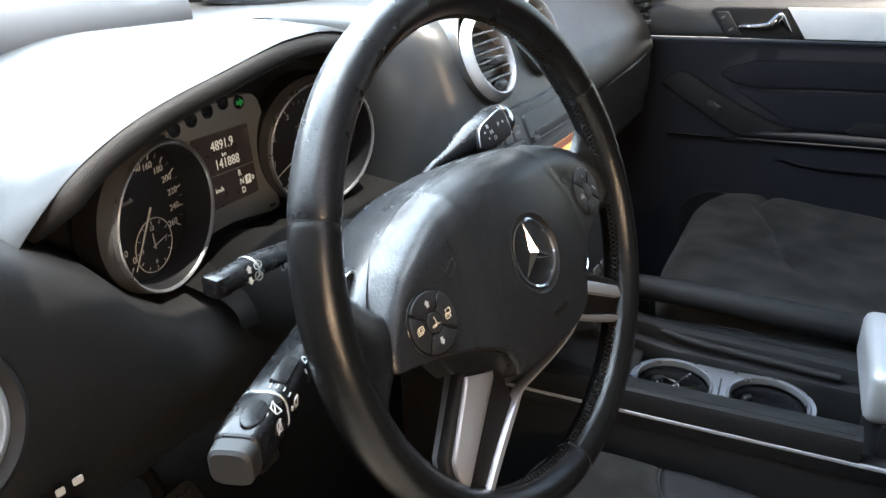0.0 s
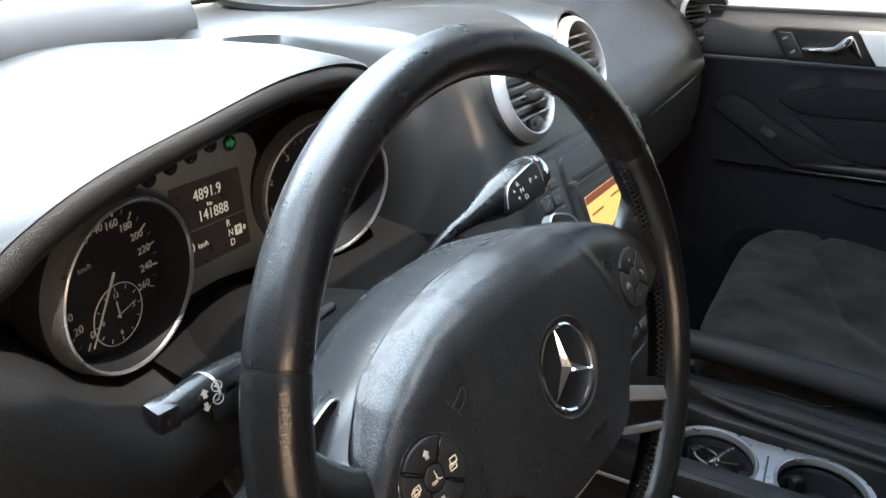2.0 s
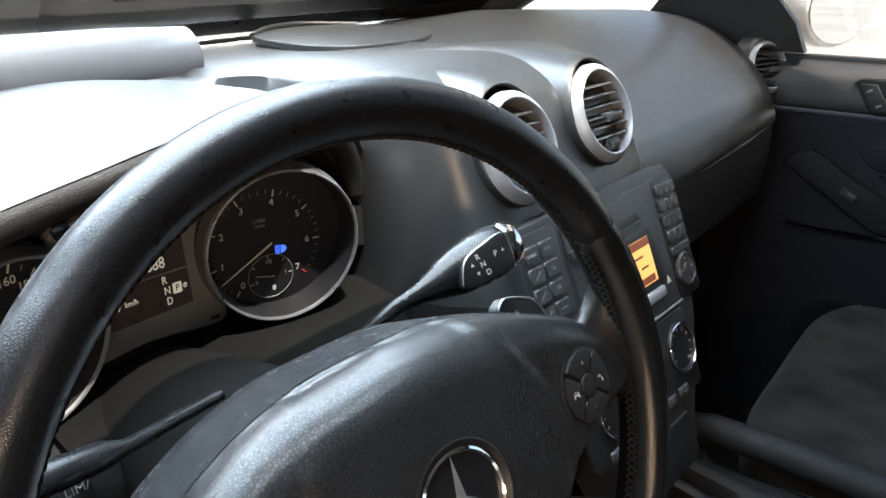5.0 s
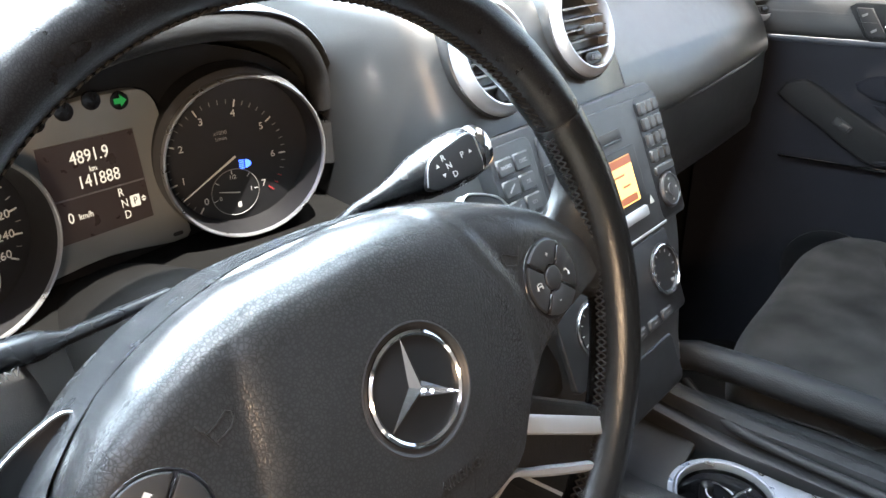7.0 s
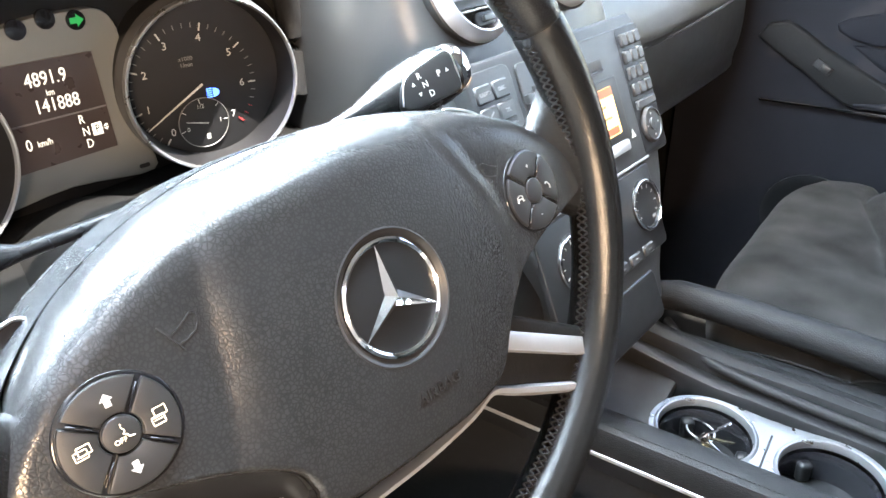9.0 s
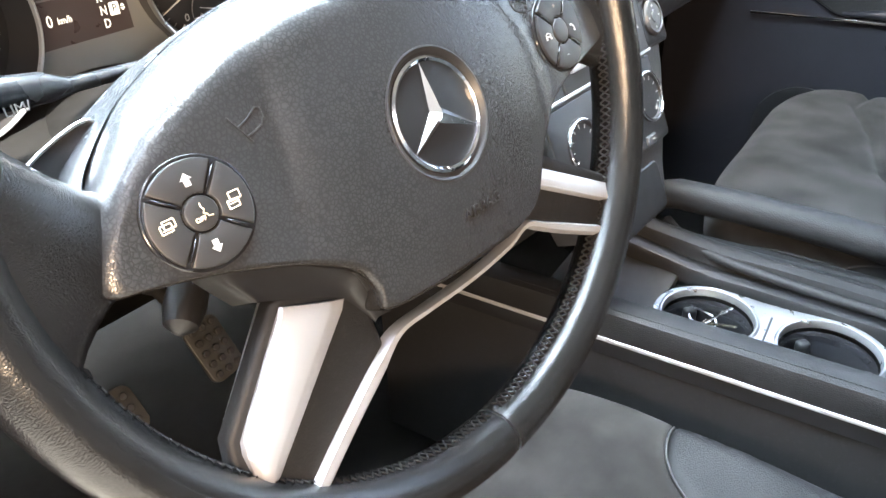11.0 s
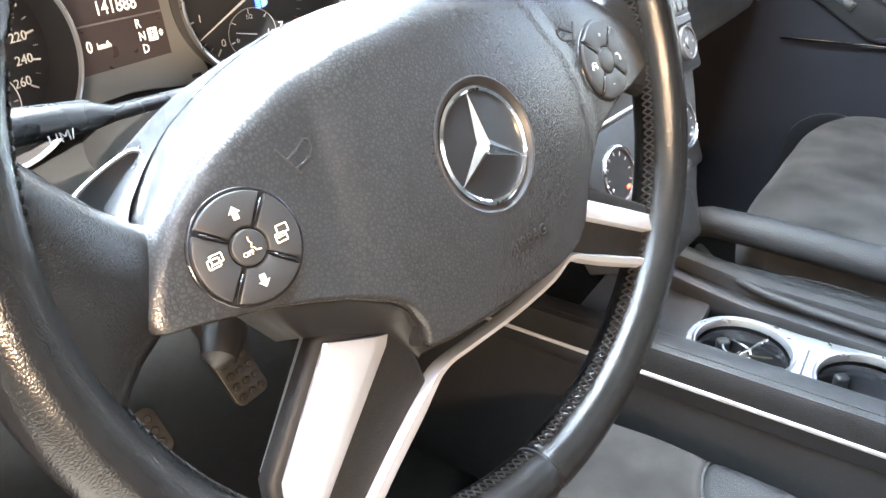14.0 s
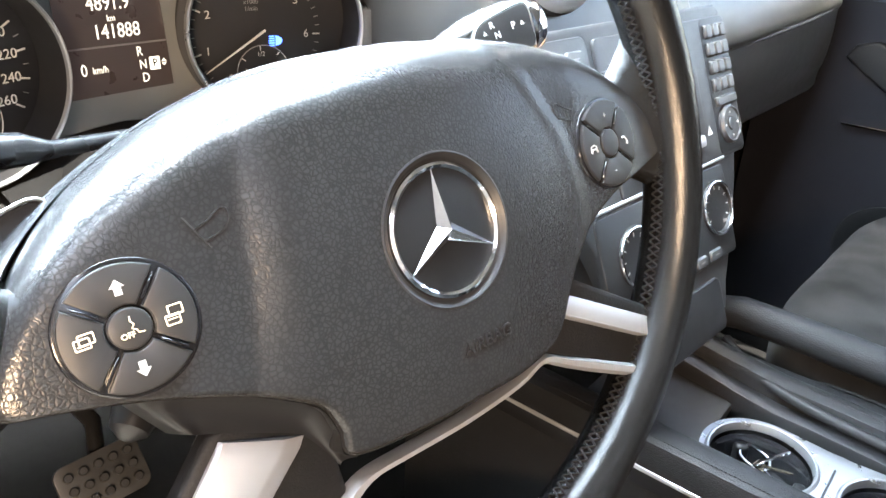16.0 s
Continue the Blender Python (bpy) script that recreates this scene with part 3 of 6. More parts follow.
def pad_height(u, v, s):
    rows, a = (FOLD_L, -u) if u < 0 else (FOLD_R, u)
    inner, outer = step(rows, v, 1), step(rows, v, 2)
    x = min(1.0, max(0.0, (a - inner) / (outer - inner)))
    deep = 0.0075 if u < 0 else 0.0058
    h = 0.0006 - 0.9 * (u * u + v * v) * (1 - x) - deep * (x ** 1.5 if x < 0.94 else 0.9114 + 0.0886 * math.sin((x - 0.94) / 0.06 * math.pi / 2))
    h -= 0.0055 * max(0.0, (a - 0.086) / 0.060) ** 1.4
    b, c = step(BEND, u), step(CREST, u)
    if v > b - 0.008:
        d = min(0.995, max(0.0, (v - b + 0.008) / max(0.006, c - b + 0.008)))
        roll = 0.034 * min(1.0, max(0.34, (0.125 - u) / 0.085)) * min(1.0, max(0.3, (u + 0.165) / 0.06))
        h -= roll * (1 - math.sqrt(1 - d ** 2.2))
    return h - 0.0030 * (1 - math.sqrt(max(0.0, 1 - max(0.0, (s - 0.955) / 0.045) ** 2)))


secs = []
for s in (1.0, 1.0, 0.998, 0.994, 0.989, 0.983, 0.976, 0.968, 0.959, 0.95, 0.94, 0.93, 0.92, 0.91) + tuple(0.90 - 0.02 * k for k in range(41)) + (0.05, 0.02):
    first = not secs
    secs.append([(p[0] * s, -0.004 + (p[1] + 0.004) * s, pad_height(p[0] * s, -0.004 + (p[1] + 0.004) * s, s) - (0.022 if first else 0.0)) for p in outline])
# a round seat for the emblem: on every ray one corner lies on the seat's edge, and all inside it lie lower
SEAT_R, SEAT_O = 0.0281, (0.0002, 0.0010)
for k in range(len(outline)):
    far = [math.hypot(r[k][0] - SEAT_O[0], r[k][1] - SEAT_O[1]) for r in secs]
    i = min(range(len(secs)), key=lambda q: abs(far[q] - SEAT_R))
    u, v = (SEAT_O[q] + (secs[i][k][q] - SEAT_O[q]) * SEAT_R / far[i] for q in (0, 1))
    secs[i][k] = (u, v, pad_height(u, v, 0.3))
    for r in secs[i + 1:]:
        r[k] = (r[k][0] * 0.96, r[k][1] * 0.96, r[k][2] - 0.0050)
part("airbag_cover", loft(secs, True, True), PAD, wheel, "grained black airbag cover", smooth=60, m=PADM)
# the skirt behind the cover, a thumb's width of it showing round the top
ring_o = [Vector(p[:2]) for p in outline]
cen = Vector((0, -0.004))


def skirt_row(off, w):
    out = []
    for p in ring_o:
        k = min(1.0, max(0.10, (0.056 - p.y) / 0.045)) if p.x < -0.04 and p.y > -0.004 else 0.10
        g = off * k if off > 0 else off
        out.append((p.x + (p - cen).normalized().x * g, p.y + (p - cen).normalized().y * g, pad_height(p.x, p.y, 1.0) + w))
    return out


part("pad_skirt", loft([skirt_row(-0.004, -0.008), skirt_row(-0.001, -0.008), skirt_row(0.0014, -0.0060), skirt_row(0.0020, -0.0022), skirt_row(0.0032, -0.0013), skirt_row(0.0055, -0.0036), skirt_row(0.0085, -0.0085), skirt_row(0.0105, -0.016), skirt_row(0.0112, -0.026), skirt_row(0.009, -0.038), skirt_row(0.004, -0.052), skirt_row(-0.02, -0.066)], True), SKIRT, wheel, "smooth skirt round the airbag cover", smooth=60, m=PADM)


def pad_at(u, v):
    """The height of the cover's surface at a place."""
    d = Vector((u, v + 0.004))
    best = 1.0
    for i in range(len(outline)):
        a, b = Vector(outline[i - 1][:2]) + Vector((0, 0.004)), Vector(outline[i][:2]) + Vector((0, 0.004))
        e = b - a
        den = d.x * e.y - d.y * e.x
        if abs(den) > 1e-12:
            t = (a.x * e.y - a.y * e.x) / den
            q = (a.x * d.y - a.y * d.x) / den
            if t > 0 and -1e-6 <= q <= 1 + 1e-6:
                best = min(best, 1 / t)
    return pad_height(u, v, best)


def on_pad(u, v, lift=0.0004):
    """A place on the cover's surface, turned to lie along it."""
    h, du, dv = pad_at(u, v), 0.004, 0.004
    gx = (pad_at(u + du, v) - pad_at(u - du, v)) / (2 * du)
    gy = (pad_at(u, v + dv) - pad_at(u, v - dv)) / (2 * dv)
    return Matrix.Translation((u, v, h + lift)) @ pose(0, 0, 0, math.degrees(math.atan(gy)), -math.degrees(math.atan(gx)), 0)


# the cover runs down in a hollow to the broad spoke
neck_a = [(-0.119, -0.0155), (-0.116, -0.0155), (-0.103, -0.0200), (-0.089, -0.0258), (-0.074, -0.0335), (-0.063, -0.0415), (-0.0590, -0.0520), (-0.0560, -0.0640)]
neck_c = [(-0.1060, -0.0335), (-0.1035, -0.0335), (-0.099, -0.0355), (-0.092, -0.0385), (-0.080, -0.0445), (-0.069, -0.0505), (-0.0625, -0.0590), (-0.0570, -0.0690)]
rows = []
for t in np.linspace(0, 1, 9):
    row = []
    for k, (a, c) in enumerate(zip(neck_a, neck_c)):
        p = PADM @ Vector((a[0], a[1], pad_height(a[0], a[1], 1.0) - 0.0005))
        q = TM @ Vector((c[0], c[1], 0.0016))
        w = p.z + (q.z - p.z) * math.sin(t * math.pi / 2) ** 0.8 - (0.012 if k == 0 else 0)
        row.append((p.x + (q.x - p.x) * t, p.y + (q.y - p.y) * t, w))
    rows.append([tuple(v) for v in smooth_line(row, 4)])
part("spoke_neck", loft(rows, False), BLACK, wheel, "smooth hollow between cover and spoke", smooth=60)

# horn marks and lettering, barely proud; the relief's shade is in their dark colour
EMBOSS_SHADE = material("embossing shade", (0.009, 0.009, 0.0095), 0.5, var=0.1, spec=0.3)
for sx, rot in ((-1, 0), (1, 0)):
    mk = bmesh.new()
    tube([(-0.0075, 0.0075, 0), (-0.0055, 0, 0), (-0.0035, -0.0075, 0)], 0.0004, 6, bm=mk)
    tube([(-0.0060, 0.0012, 0), (0.0, 0.0020, 0), (0.0068, 0.0040, 0), (0.0088, 0.0026, 0), (0.0080, -0.0010, 0), (0.0050, -0.0036, 0), (0.0, -0.0042, 0), (-0.0045, -0.0040, 0)], 0.0004, 6, bm=mk)
    part("horn_mark", mk, EMBOSS_SHADE, wheel, m=PADM @ on_pad(-0.0820 if sx < 0 else 0.0805, 0.0268 if sx < 0 else 0.0305, 0.0001) @ pose(0, 0, 0, 0, 0 if sx < 0 else 180, -14 * sx) @ Matrix.Scale(0.82, 4))
text_mesh("lettering", "AIRBAG", 0.0072, EMBOSS_SHADE, wheel, PADM @ on_pad(0.006, -0.0445, 0.0), deep=0.0005)

# emblem: ring and three-pointed shape
EMBLEM = PADM @ pose(0.0002, 0.0010, -0.0028, -1, 0, 0) @ Matrix.Scale(0.94, 4)
part("emblem_recess", lathe([(0.0262, -0.001), (0.0270, 0.0006), (0.0280, 0.0011), (0.0289, 0.0019), (0.0297, 0.0028), (0.0304, 0.00315), (0.0311, 0.0029), (0.0313, 0.0018)], 72), RECESS, wheel, "smooth recess round the emblem", m=PADM @ pose(0.0002, 0.0010, -0.0028) @ Matrix.Scale(0.94, 4))
part("emblem_disc", slab(circle(0.0268, 48), -0.004, 0.0007, 0.0003), BLACK, wheel, m=EMBLEM)
ring = lathe([(0.0240, 0.0002), (0.0243, 0.0018), (0.0255, 0.0027), (0.0268, 0.0020), (0.0272, 0.0002)], 72)
part("emblem_ring", ring, CHROME, wheel, "chrome emblem ring", m=EMBLEM)
bm = bmesh.new()
ctr = bm.verts.new((0, 0, 0.0048))
tips = [bm.verts.new((0.0250 * math.cos(radians(90 + 120 * k)), 0.0250 * math.sin(radians(90 + 120 * k)), 0.0018)) for k in range(3)]
mids = [bm.verts.new((0.0043 * math.cos(radians(150 + 120 * k)), 0.0043 * math.sin(radians(150 + 120 * k)), 0.0006)) for k in range(3)]
for k in range(3):
    bm.faces.new((ctr, tips[k], mids[k]))
    bm.faces.new((ctr, mids[k], tips[(k + 1) % 3]))
part("emblem_star", bm, CHROME, wheel, "chrome three-pointed emblem", smooth=0, m=EMBLEM)


# button pods: a round body, four sector keys, a middle key, printed marks
def arrow(d):
    return [(0, 0.0026 * d), (0.0022, 0.0002 * d), (0.0011, 0.0002 * d), (0.0011, -0.0022 * d), (-0.0011, -0.0022 * d), (-0.0011, 0.0002 * d), (-0.0022, 0.0002 * d)]


def mark(outline2, at, parent, mat=None):
    return part("mark", slab(outline2, 0.0, 0.00025), mat or INK, parent, m=Matrix.Translation((*at, 0.00245)))


def frame_mark(w, h, t, at, parent):
    for dx, dy, ww, hh in ((0, h / 2, w, t), (0, -h / 2, w, t), (-w / 2, 0, t, h), (w / 2, 0, t, h)):
        mark(rrect(ww, hh, t / 3, 1), (at[0] + dx, at[1] + dy), parent, CREAM)


CREAM = material("cream print", (0.85, 0.70, 0.48), 0.6, var=0.03)


def pod(sx):
    u, v = (0.1042, 0.0116) if sx > 0 else (-0.1122, 0.0054)
    e = 0.013
    gx = (pad_at(u + e, v) - pad_at(u - e, v)) / (2 * e)
    gy = (pad_at(u, v + e) - pad_at(u, v - e)) / (2 * e)
    h = 0.2 * (pad_at(u, v) + pad_at(u + e, v) + pad_at(u - e, v) + pad_at(u, v + e) + pad_at(u, v - e))
    m = PADM @ Matrix.Translation((u, v, h - 0.0004)) @ pose(0, 0, 0, math.degrees(math.atan(gy)), -math.degrees(math.atan(gx)), 0) @ Matrix.Scale(1.0 if sx > 0 else 0.955, 4)
    body = part("button_pod", slab(circle(0.0214, 56), -0.008, 0.0008, 0.0010), GLOSS, wheel, m=m)
    for k in range(4):
        a0 = 52 + 90 * k
        pts = circle(0.0197, 16, a0=a0 + 3.2, a1=a0 + 86.8 + 5.2) + circle(0.0072, 8, a0=a0 + 84, a1=a0 + 6 - 9.7)
        part("button", slab(pts, 0.0, 0.0024, 0.0006), KEYCAP2, body)
    for k in range(4):
        a = radians(52 + 90 * k)
        part("button_gap", rbox((0.0085, 0.0009, 0.0012), (0, 0, 0), 0.0003, 1), GLOSS, body, m=Matrix.Translation((0.0135 * math.cos(a), 0.0135 * math.sin(a), 0.0022)) @ pose(0, 0, 0, 0, 0, 52 + 90 * k))
    part("button", slab(circle(0.0064, 32), 0.0, 0.0028, 0.0007), KEYCAP2, body)
    if sx < 0:
        mark(arrow(1), (0, 0.0125), body)
        mark(arrow(-1), (0, -0.0125), body)
        for sy in (-1, 1):
            frame_mark(0.0042, 0.0030, 0.0004, (sy * 0.0128 - 0.0006, -0.0008 * sy - 0.0008), body)
            frame_mark(0.0042, 0.0030, 0.0004, (sy * 0.0128 + 0.0008, 0.0012), body)
            for q in range(2):
                mark(rrect(0.003, 0.0003, 0.0001, 1), (sy * 0.0128 - 0.0006, -0.0014 + 0.0009 * q), body, CREAM)
        text_mesh("mark", "OFF", 0.0024, CREAM, body, Matrix.Translation((-0.0012, -0.0020, 0.0030)))
        tk = bmesh.new()
        tube([(0.0006, 0.0036, 0), (0.0004, 0.0022, 0), (0.0012, 0.0010, 0), (0.0004, -0.0001, 0), (0.0016, -0.0008, 0), (0.0018, -0.0017, 0), (0.0036, -0.0020, 0)], 0.00022, 5, bm=tk)
        part("mark", tk, CREAM, body, m=Matrix.Translation((0, 0, 0.0030)))
    else:
        text_mesh("mark", "+", 0.0042, INK, body, Matrix.Translation((0, 0.0125, 0.0025)))
        text_mesh("mark", "-", 0.0046, INK, body, Matrix.Translation((0, -0.0125, 0.0025)))
        for sy, rot in ((1, 40), (-1, 90)):
            tk = bmesh.new()
            tube([(-0.002, 0.0022, 0), (-0.0006, 0.0014, 0), (-0.0006, -0.0014, 0), (-0.002, -0.0022, 0)], [0.0006, 0.00035, 0.00035, 0.0006], 6, bm=tk)
            if sy < 0:
                tube([(-0.002, -0.002, 0), (0.0006, -0.002, 0), (0.0012, 0, 0), (0.0006, 0.002, 0), (-0.002, 0.002, 0)], 0.0003, 5, bm=tk)
            part("mark", tk, INK, body, m=Matrix.Translation((sy * 0.0128, 0.0, 0.0025)) @ pose(0, 0, 0, 0, 0, rot))
    return body


KEYCAP2 = material("matt black keys", (0.015, 0.015, 0.0155), 0.42, spec=0.35, var=0.1)
for sx in (-1, 1):
    pod(sx)


OLD = pose(0, 0, 0, 4, 0, 0)


def plate(corners, th, bev=0.0025, mat=SILVER, name="spoke_trim", label=""):
    """A four-cornered plate whose corners lie at their own heights."""
    c = [Vector(p) for p in corners]
    ctr = sum(c, Vector()) / 4
    nrm = (c[1] - c[0]).cross(c[3] - c[0]).normalized()
    if nrm.z < 0:
        nrm = -nrm
    rows = []
    ring = []
    for i in range(4):
        a, b, d = c[i - 1], c[i], c[(i + 1) % 4]
        ta, td = (a - b).normalized(), (d - b).normalized()
        r = 0.004
        for k in range(5):
            t = k / 4
            ring.append((b + ta * r) * (1 - t) ** 2 + b * 2 * t * (1 - t) + (b + td * r) * t * t)
    for k in range(4):
        a = math.pi / 2 * k / 3
        g = 1 - math.cos(a)
        rows.append([ctr + (p - ctr) * (1 - g * bev / max(0.004, (p - ctr).length)) + nrm * (bev * (math.sin(a) - 1)) for p in ring])
    rows.insert(0, [p - nrm * th for p in rows[0]])
    return part(name, loft(rows, True, True), mat, wheel, label, m=TM)


for sx in (-1, 1):
    # upper spoke: leather web flaring into the rim
    def sp(u, v0, v1, w, th):
        k = min(1.0, max(0.0, (u - 0.118) / 0.042))
        uu = u - sx * 0.006 * k
        w += k * (-0.005 + TA * sx * uu + TB * 0.5 * (v0 + v1))
        top = [(uu, v0 + (v1 - v0) * q / 12, w + th * math.sin(math.pi * (0.03 + 0.94 * q / 12)) ** 0.45) for q in range(13)]
        low = [(uu, v1 + (v0 - v1) * q / 12, w - th * math.sin(math.pi * (0.03 + 0.94 * q / 12)) ** 0.45) for q in range(13)]
        return [(sx * p[0], p[1], p[2]) for p in top + low]
    wv = (-0.030, -0.026, -0.0210, -0.0190, -0.0175, -0.0155, -0.0135, -0.0115) if sx > 0 else (-0.050, -0.042, -0.0330, -0.0270, -0.0215, -0.0172, -0.0140, -0.0115)
    sv = ((0.100, 0.002, 0.034), (0.120, -0.003, 0.033), (0.134, -0.006, 0.033), (0.142, -0.009, 0.040), (0.149, -0.013, 0.046), (0.155, -0.018, 0.055), (0.160, -0.024, 0.066), (0.167, -0.032, 0.078))
    if sx < 0:
        sv = ((0.112, 0.000, 0.014), (0.124, -0.004, 0.020), (0.134, -0.007, 0.026), (0.142, -0.010, 0.035), (0.149, -0.014, 0.045), (0.155, -0.019, 0.055), (0.160, -0.025, 0.066), (0.167, -0.032, 0.078))
        wv = (-0.036, -0.033, -0.029, -0.0245, -0.0205, -0.0170, -0.0140, -0.0115)
    th = (0.009, 0.009, 0.0095, 0.010, 0.0108, 0.0108, 0.0102, 0.0080)
    part("upper_spoke", loft([sp(a, b, c2, w, h) for (a, b, c2), w, h in zip(sv, wv, th)], True, True), LEATHER_WORN, wheel, smooth=60)
    # lower spoke: dark body, broad silver insert
    body = [(0.050, -0.050), (0.078, -0.045), (0.134, -0.080), (0.136, -0.095), (0.120, -0.111), (0.050, -0.074)] if sx > 0 else [(0.058, -0.050), (0.090, -0.036), (0.0985, -0.0375), (0.1345, -0.075), (0.1385, -0.095), (0.116, -0.119), (0.056, -0.081)]
    part("lower_spoke", slab([(sx * x, y) for x, y in body], -0.006 if sx < 0 else -0.020, 0.0015, 0.003), DASH_LOW, wheel, m=TM)
    if sx > 0:
        ins = [(0.0655, -0.0465), (0.1390, -0.0885), (0.1340, -0.0965), (0.0585, -0.0535)]
        plate([(x, y, w) for (x, y), w in zip(ins, (0.0030, 0.0030, 0.0060, 0.0060))], 0.02, label="satin silver spoke insert")
# the broad insert has a ridge along it and a rounded foot
rows = []
for i in range(17):
    t = i / 16
    a = Vector((-0.0955, -0.0400)).lerp(Vector((-0.1350, -0.0830)), t)
    b = Vector((-0.0665, -0.0520)).lerp(Vector((-0.1255, -0.1035)), t)
    q = max(0.0, (t - 0.86) / 0.14)
    a = a.lerp(b, 0.42 * q ** 2.2)
    e = max(0.0, 1 - min(t, 1 - t) / 0.035)
    low = 0.0016 * e * e
    ridge = a.lerp(b, 0.70)
    edge = (b - a).normalized() * 0.0011
    rows.append([(*(a - edge * 0.2), -0.014), (*a, 0.0030 - low), (*(a + edge), 0.0044 - low), (*ridge.lerp(a, 0.5), 0.0058 - low), (*(ridge - edge * 0.7), 0.0064 - low), (*(ridge + edge * 0.7), 0.0061 - low), (*(b - edge), 0.0032 - low), (*b, 0.0018 - low), (*(b + edge * 0.2), -0.014)])
part("spoke_trim", loft(rows, True, True), SILVER, wheel, "satin silver spoke insert", m=TM, smooth=30)
line = smooth_line([(-0.1130, -0.1185), (-0.090, -0.1030), (-0.062, -0.0860), (-0.048, -0.0785), (-0.03, -0.0780), (0, -0.0782), (0.03, -0.0758), (0.047, -0.0716), (0.062, -0.0790), (0.090, -0.0935), (0.1200, -0.1085)], 4)
rows = []
for i, p in enumerate(line):
    d = (line[min(i + 1, len(line) - 1)] - line[max(0, i - 1)]).normalized()
    nn = Vector((-d.y, d.x))
    g = 0.62 + 0.75 * min(1.0, max(0.0, (-0.045 - p.x) / 0.02)) + 0.35 * min(1.0, max(0.0, (p.x - 0.045) / 0.03))
    sec = [(0.0030 * g, -0.002), (0.0030 * g, 0.003), (0.0020 * g, 0.0052), (-0.0012 * g, 0.0050), (-0.0032 * g, 0.0025), (-0.0034 * g, -0.0008)]
    rows.append([(p.x + nn.x * a, p.y + nn.y * a, b) for a, b in sec])
part("lower_trim", loft(rows, True, True), SILVER, wheel, "thin satin silver trim line", m=TM)
part("hub_shroud", lathe([(0.05, -0.085), (0.062, -0.06), (0.066, -0.045), (0.058, -0.034)], 40, caps=True), BLACK, wheel)
# shift paddles behind the wheel
for sx in (-1, 1):
    pl = [(0.095, 0.012), (0.104, 0.050), (0.110, 0.0575), (0.118, 0.0585), (0.137, 0.0515), (0.1455, 0.0430), (0.1490, 0.0340), (0.1465, 0.0240), (0.130, 0.012)]
    pp = part("shift_paddle", slab([(sx * x, y) for x, y in smooth_line(pl, 4, True)], -0.058, -0.051, 0.0015), BLACK, wheel, m=OLD if sx > 0 else OLD @ Matrix.Translation((-0.001, -0.015, -0.010)))
    edge = smooth_line([(0.1045, 0.0500, -0.0520), (0.1105, 0.0578, -0.0512), (0.118, 0.0588, -0.051), (0.137, 0.0518, -0.051), (0.1458, 0.0432, -0.051), (0.1493, 0.0340, -0.0512), (0.1468, 0.0240, -0.0520)], 4)
    part("edge", tube([(sx * p[0], p[1], p[2]) for p in edge], 0.0007, 6), STEEL, pp)
    text_mesh("mark", "+" if sx > 0 else "-", 0.009, INK, pp, Matrix.Translation((sx * 0.122 if sx > 0 else -0.1335, 0.047 if sx > 0 else 0.040, -0.0508)))

# ---- column, stalks ----
col = thing("steering_column", "black plastic steering column shroud behind the wheel", "steering column")
colp = [(0.0, 0.085, 0.628), (0.0, 0.12, 0.616), (0.0, 0.18, 0.598), (0.0, 0.30, 0.566)]
part("shroud", tube(colp, [0.050, 0.060, 0.064, 0.066], 28, flat=0.8), MATT_SHADE, col)
part("adjuster", tube([(-0.045, 0.115, 0.608), (-0.074, 0.094, 0.592), (-0.082, 0.088, 0.588), (-0.094, 0.079, 0.581), (-0.100, 0.0745, 0.577), (-0.1025, 0.0725, 0.5755)], [0.006, 0.0075, 0.0092, 0.0098, 0.0078, 0.003], 18), BLACK, col, "knob of the column adjuster")


def stalk(name, label, pts, rads, flat, band_i, mat=STALK):
    s = thing(name, label, "stalk")
    part("arm", tube(pts, rads, 22, flat=flat), mat, s)
    a, b = Vector(pts[band_i]), Vector(pts[band_i + 1])
    d = (b - a).normalized()
    r = (rads[band_i] + rads[band_i + 1]) / 2 * 1.015
    part("band", tube([a.lerp(b, 0.42), a.lerp(b, 0.48), a.lerp(b, 0.54)], [r * 0.995, r * 1.03, r * 0.995], 22, flat=flat), STEEL, s)
    return s


cs = stalk("cruise_stalk", "black cruise control stalk with printed marks", [(-0.03, 0.150, 0.668), (-0.088, 0.137, 0.674), (-0.100, 0.135, 0.677), (-0.136, 0.131, 0.6825), (-0.150, 0.1295, 0.6835), (-0.158, 0.1285, 0.684), (-0.166, 0.1275, 0.6845), (-0.172, 0.127, 0.685), (-0.1735, 0.1268, 0.685)],
           [0.0036, 0.0042, 0.0078, 0.0092, 0.0093, 0.0090, 0.0083, 0.0078, 0.006], 0.85, 3)
part("tip", rbox((0.012, 0.0145, 0.0130), (0, 0, 0), 0.003), STALK, cs, m=pose(-0.1700, 0.1270, 0.6850, 0, 3, -4))
text_mesh("mark", "LIM/", 0.0058, DIM_INK, cs, pose(-0.117, 0.1222, 0.6755, 84, -4, -8))
for k, ch in enumerate("+-"):
    m2 = pose(-0.144 + 0.0, 0.1196 + 0.0003 * k, 0.6885 - 0.0075 * k, 80, 0, -8)
    text_mesh("mark", ch, 0.006, INK, cs, m2)
    part("mark", lathe([(0.0024, 0), (0.0024, 0.0003), (0.0029, 0.0003), (0.0029, 0)], 20), INK, cs, m=m2)
    part("mark", slab(arrow(1 if k == 0 else -1), 0, 0.0002), INK, cs, m=pose(-0.1515, 0.1192, 0.6885 - 0.0075 * k, 80, 0, -8))
cb = thing("combination_stalk", "black indicator and wiper stalk with white symbols", "stalk")
c0, c1 = Vector((-0.04, 0.14, 0.628)), Vector((-0.240, 0.0565, 0.632))
cd = (c1 - c0).normalized()
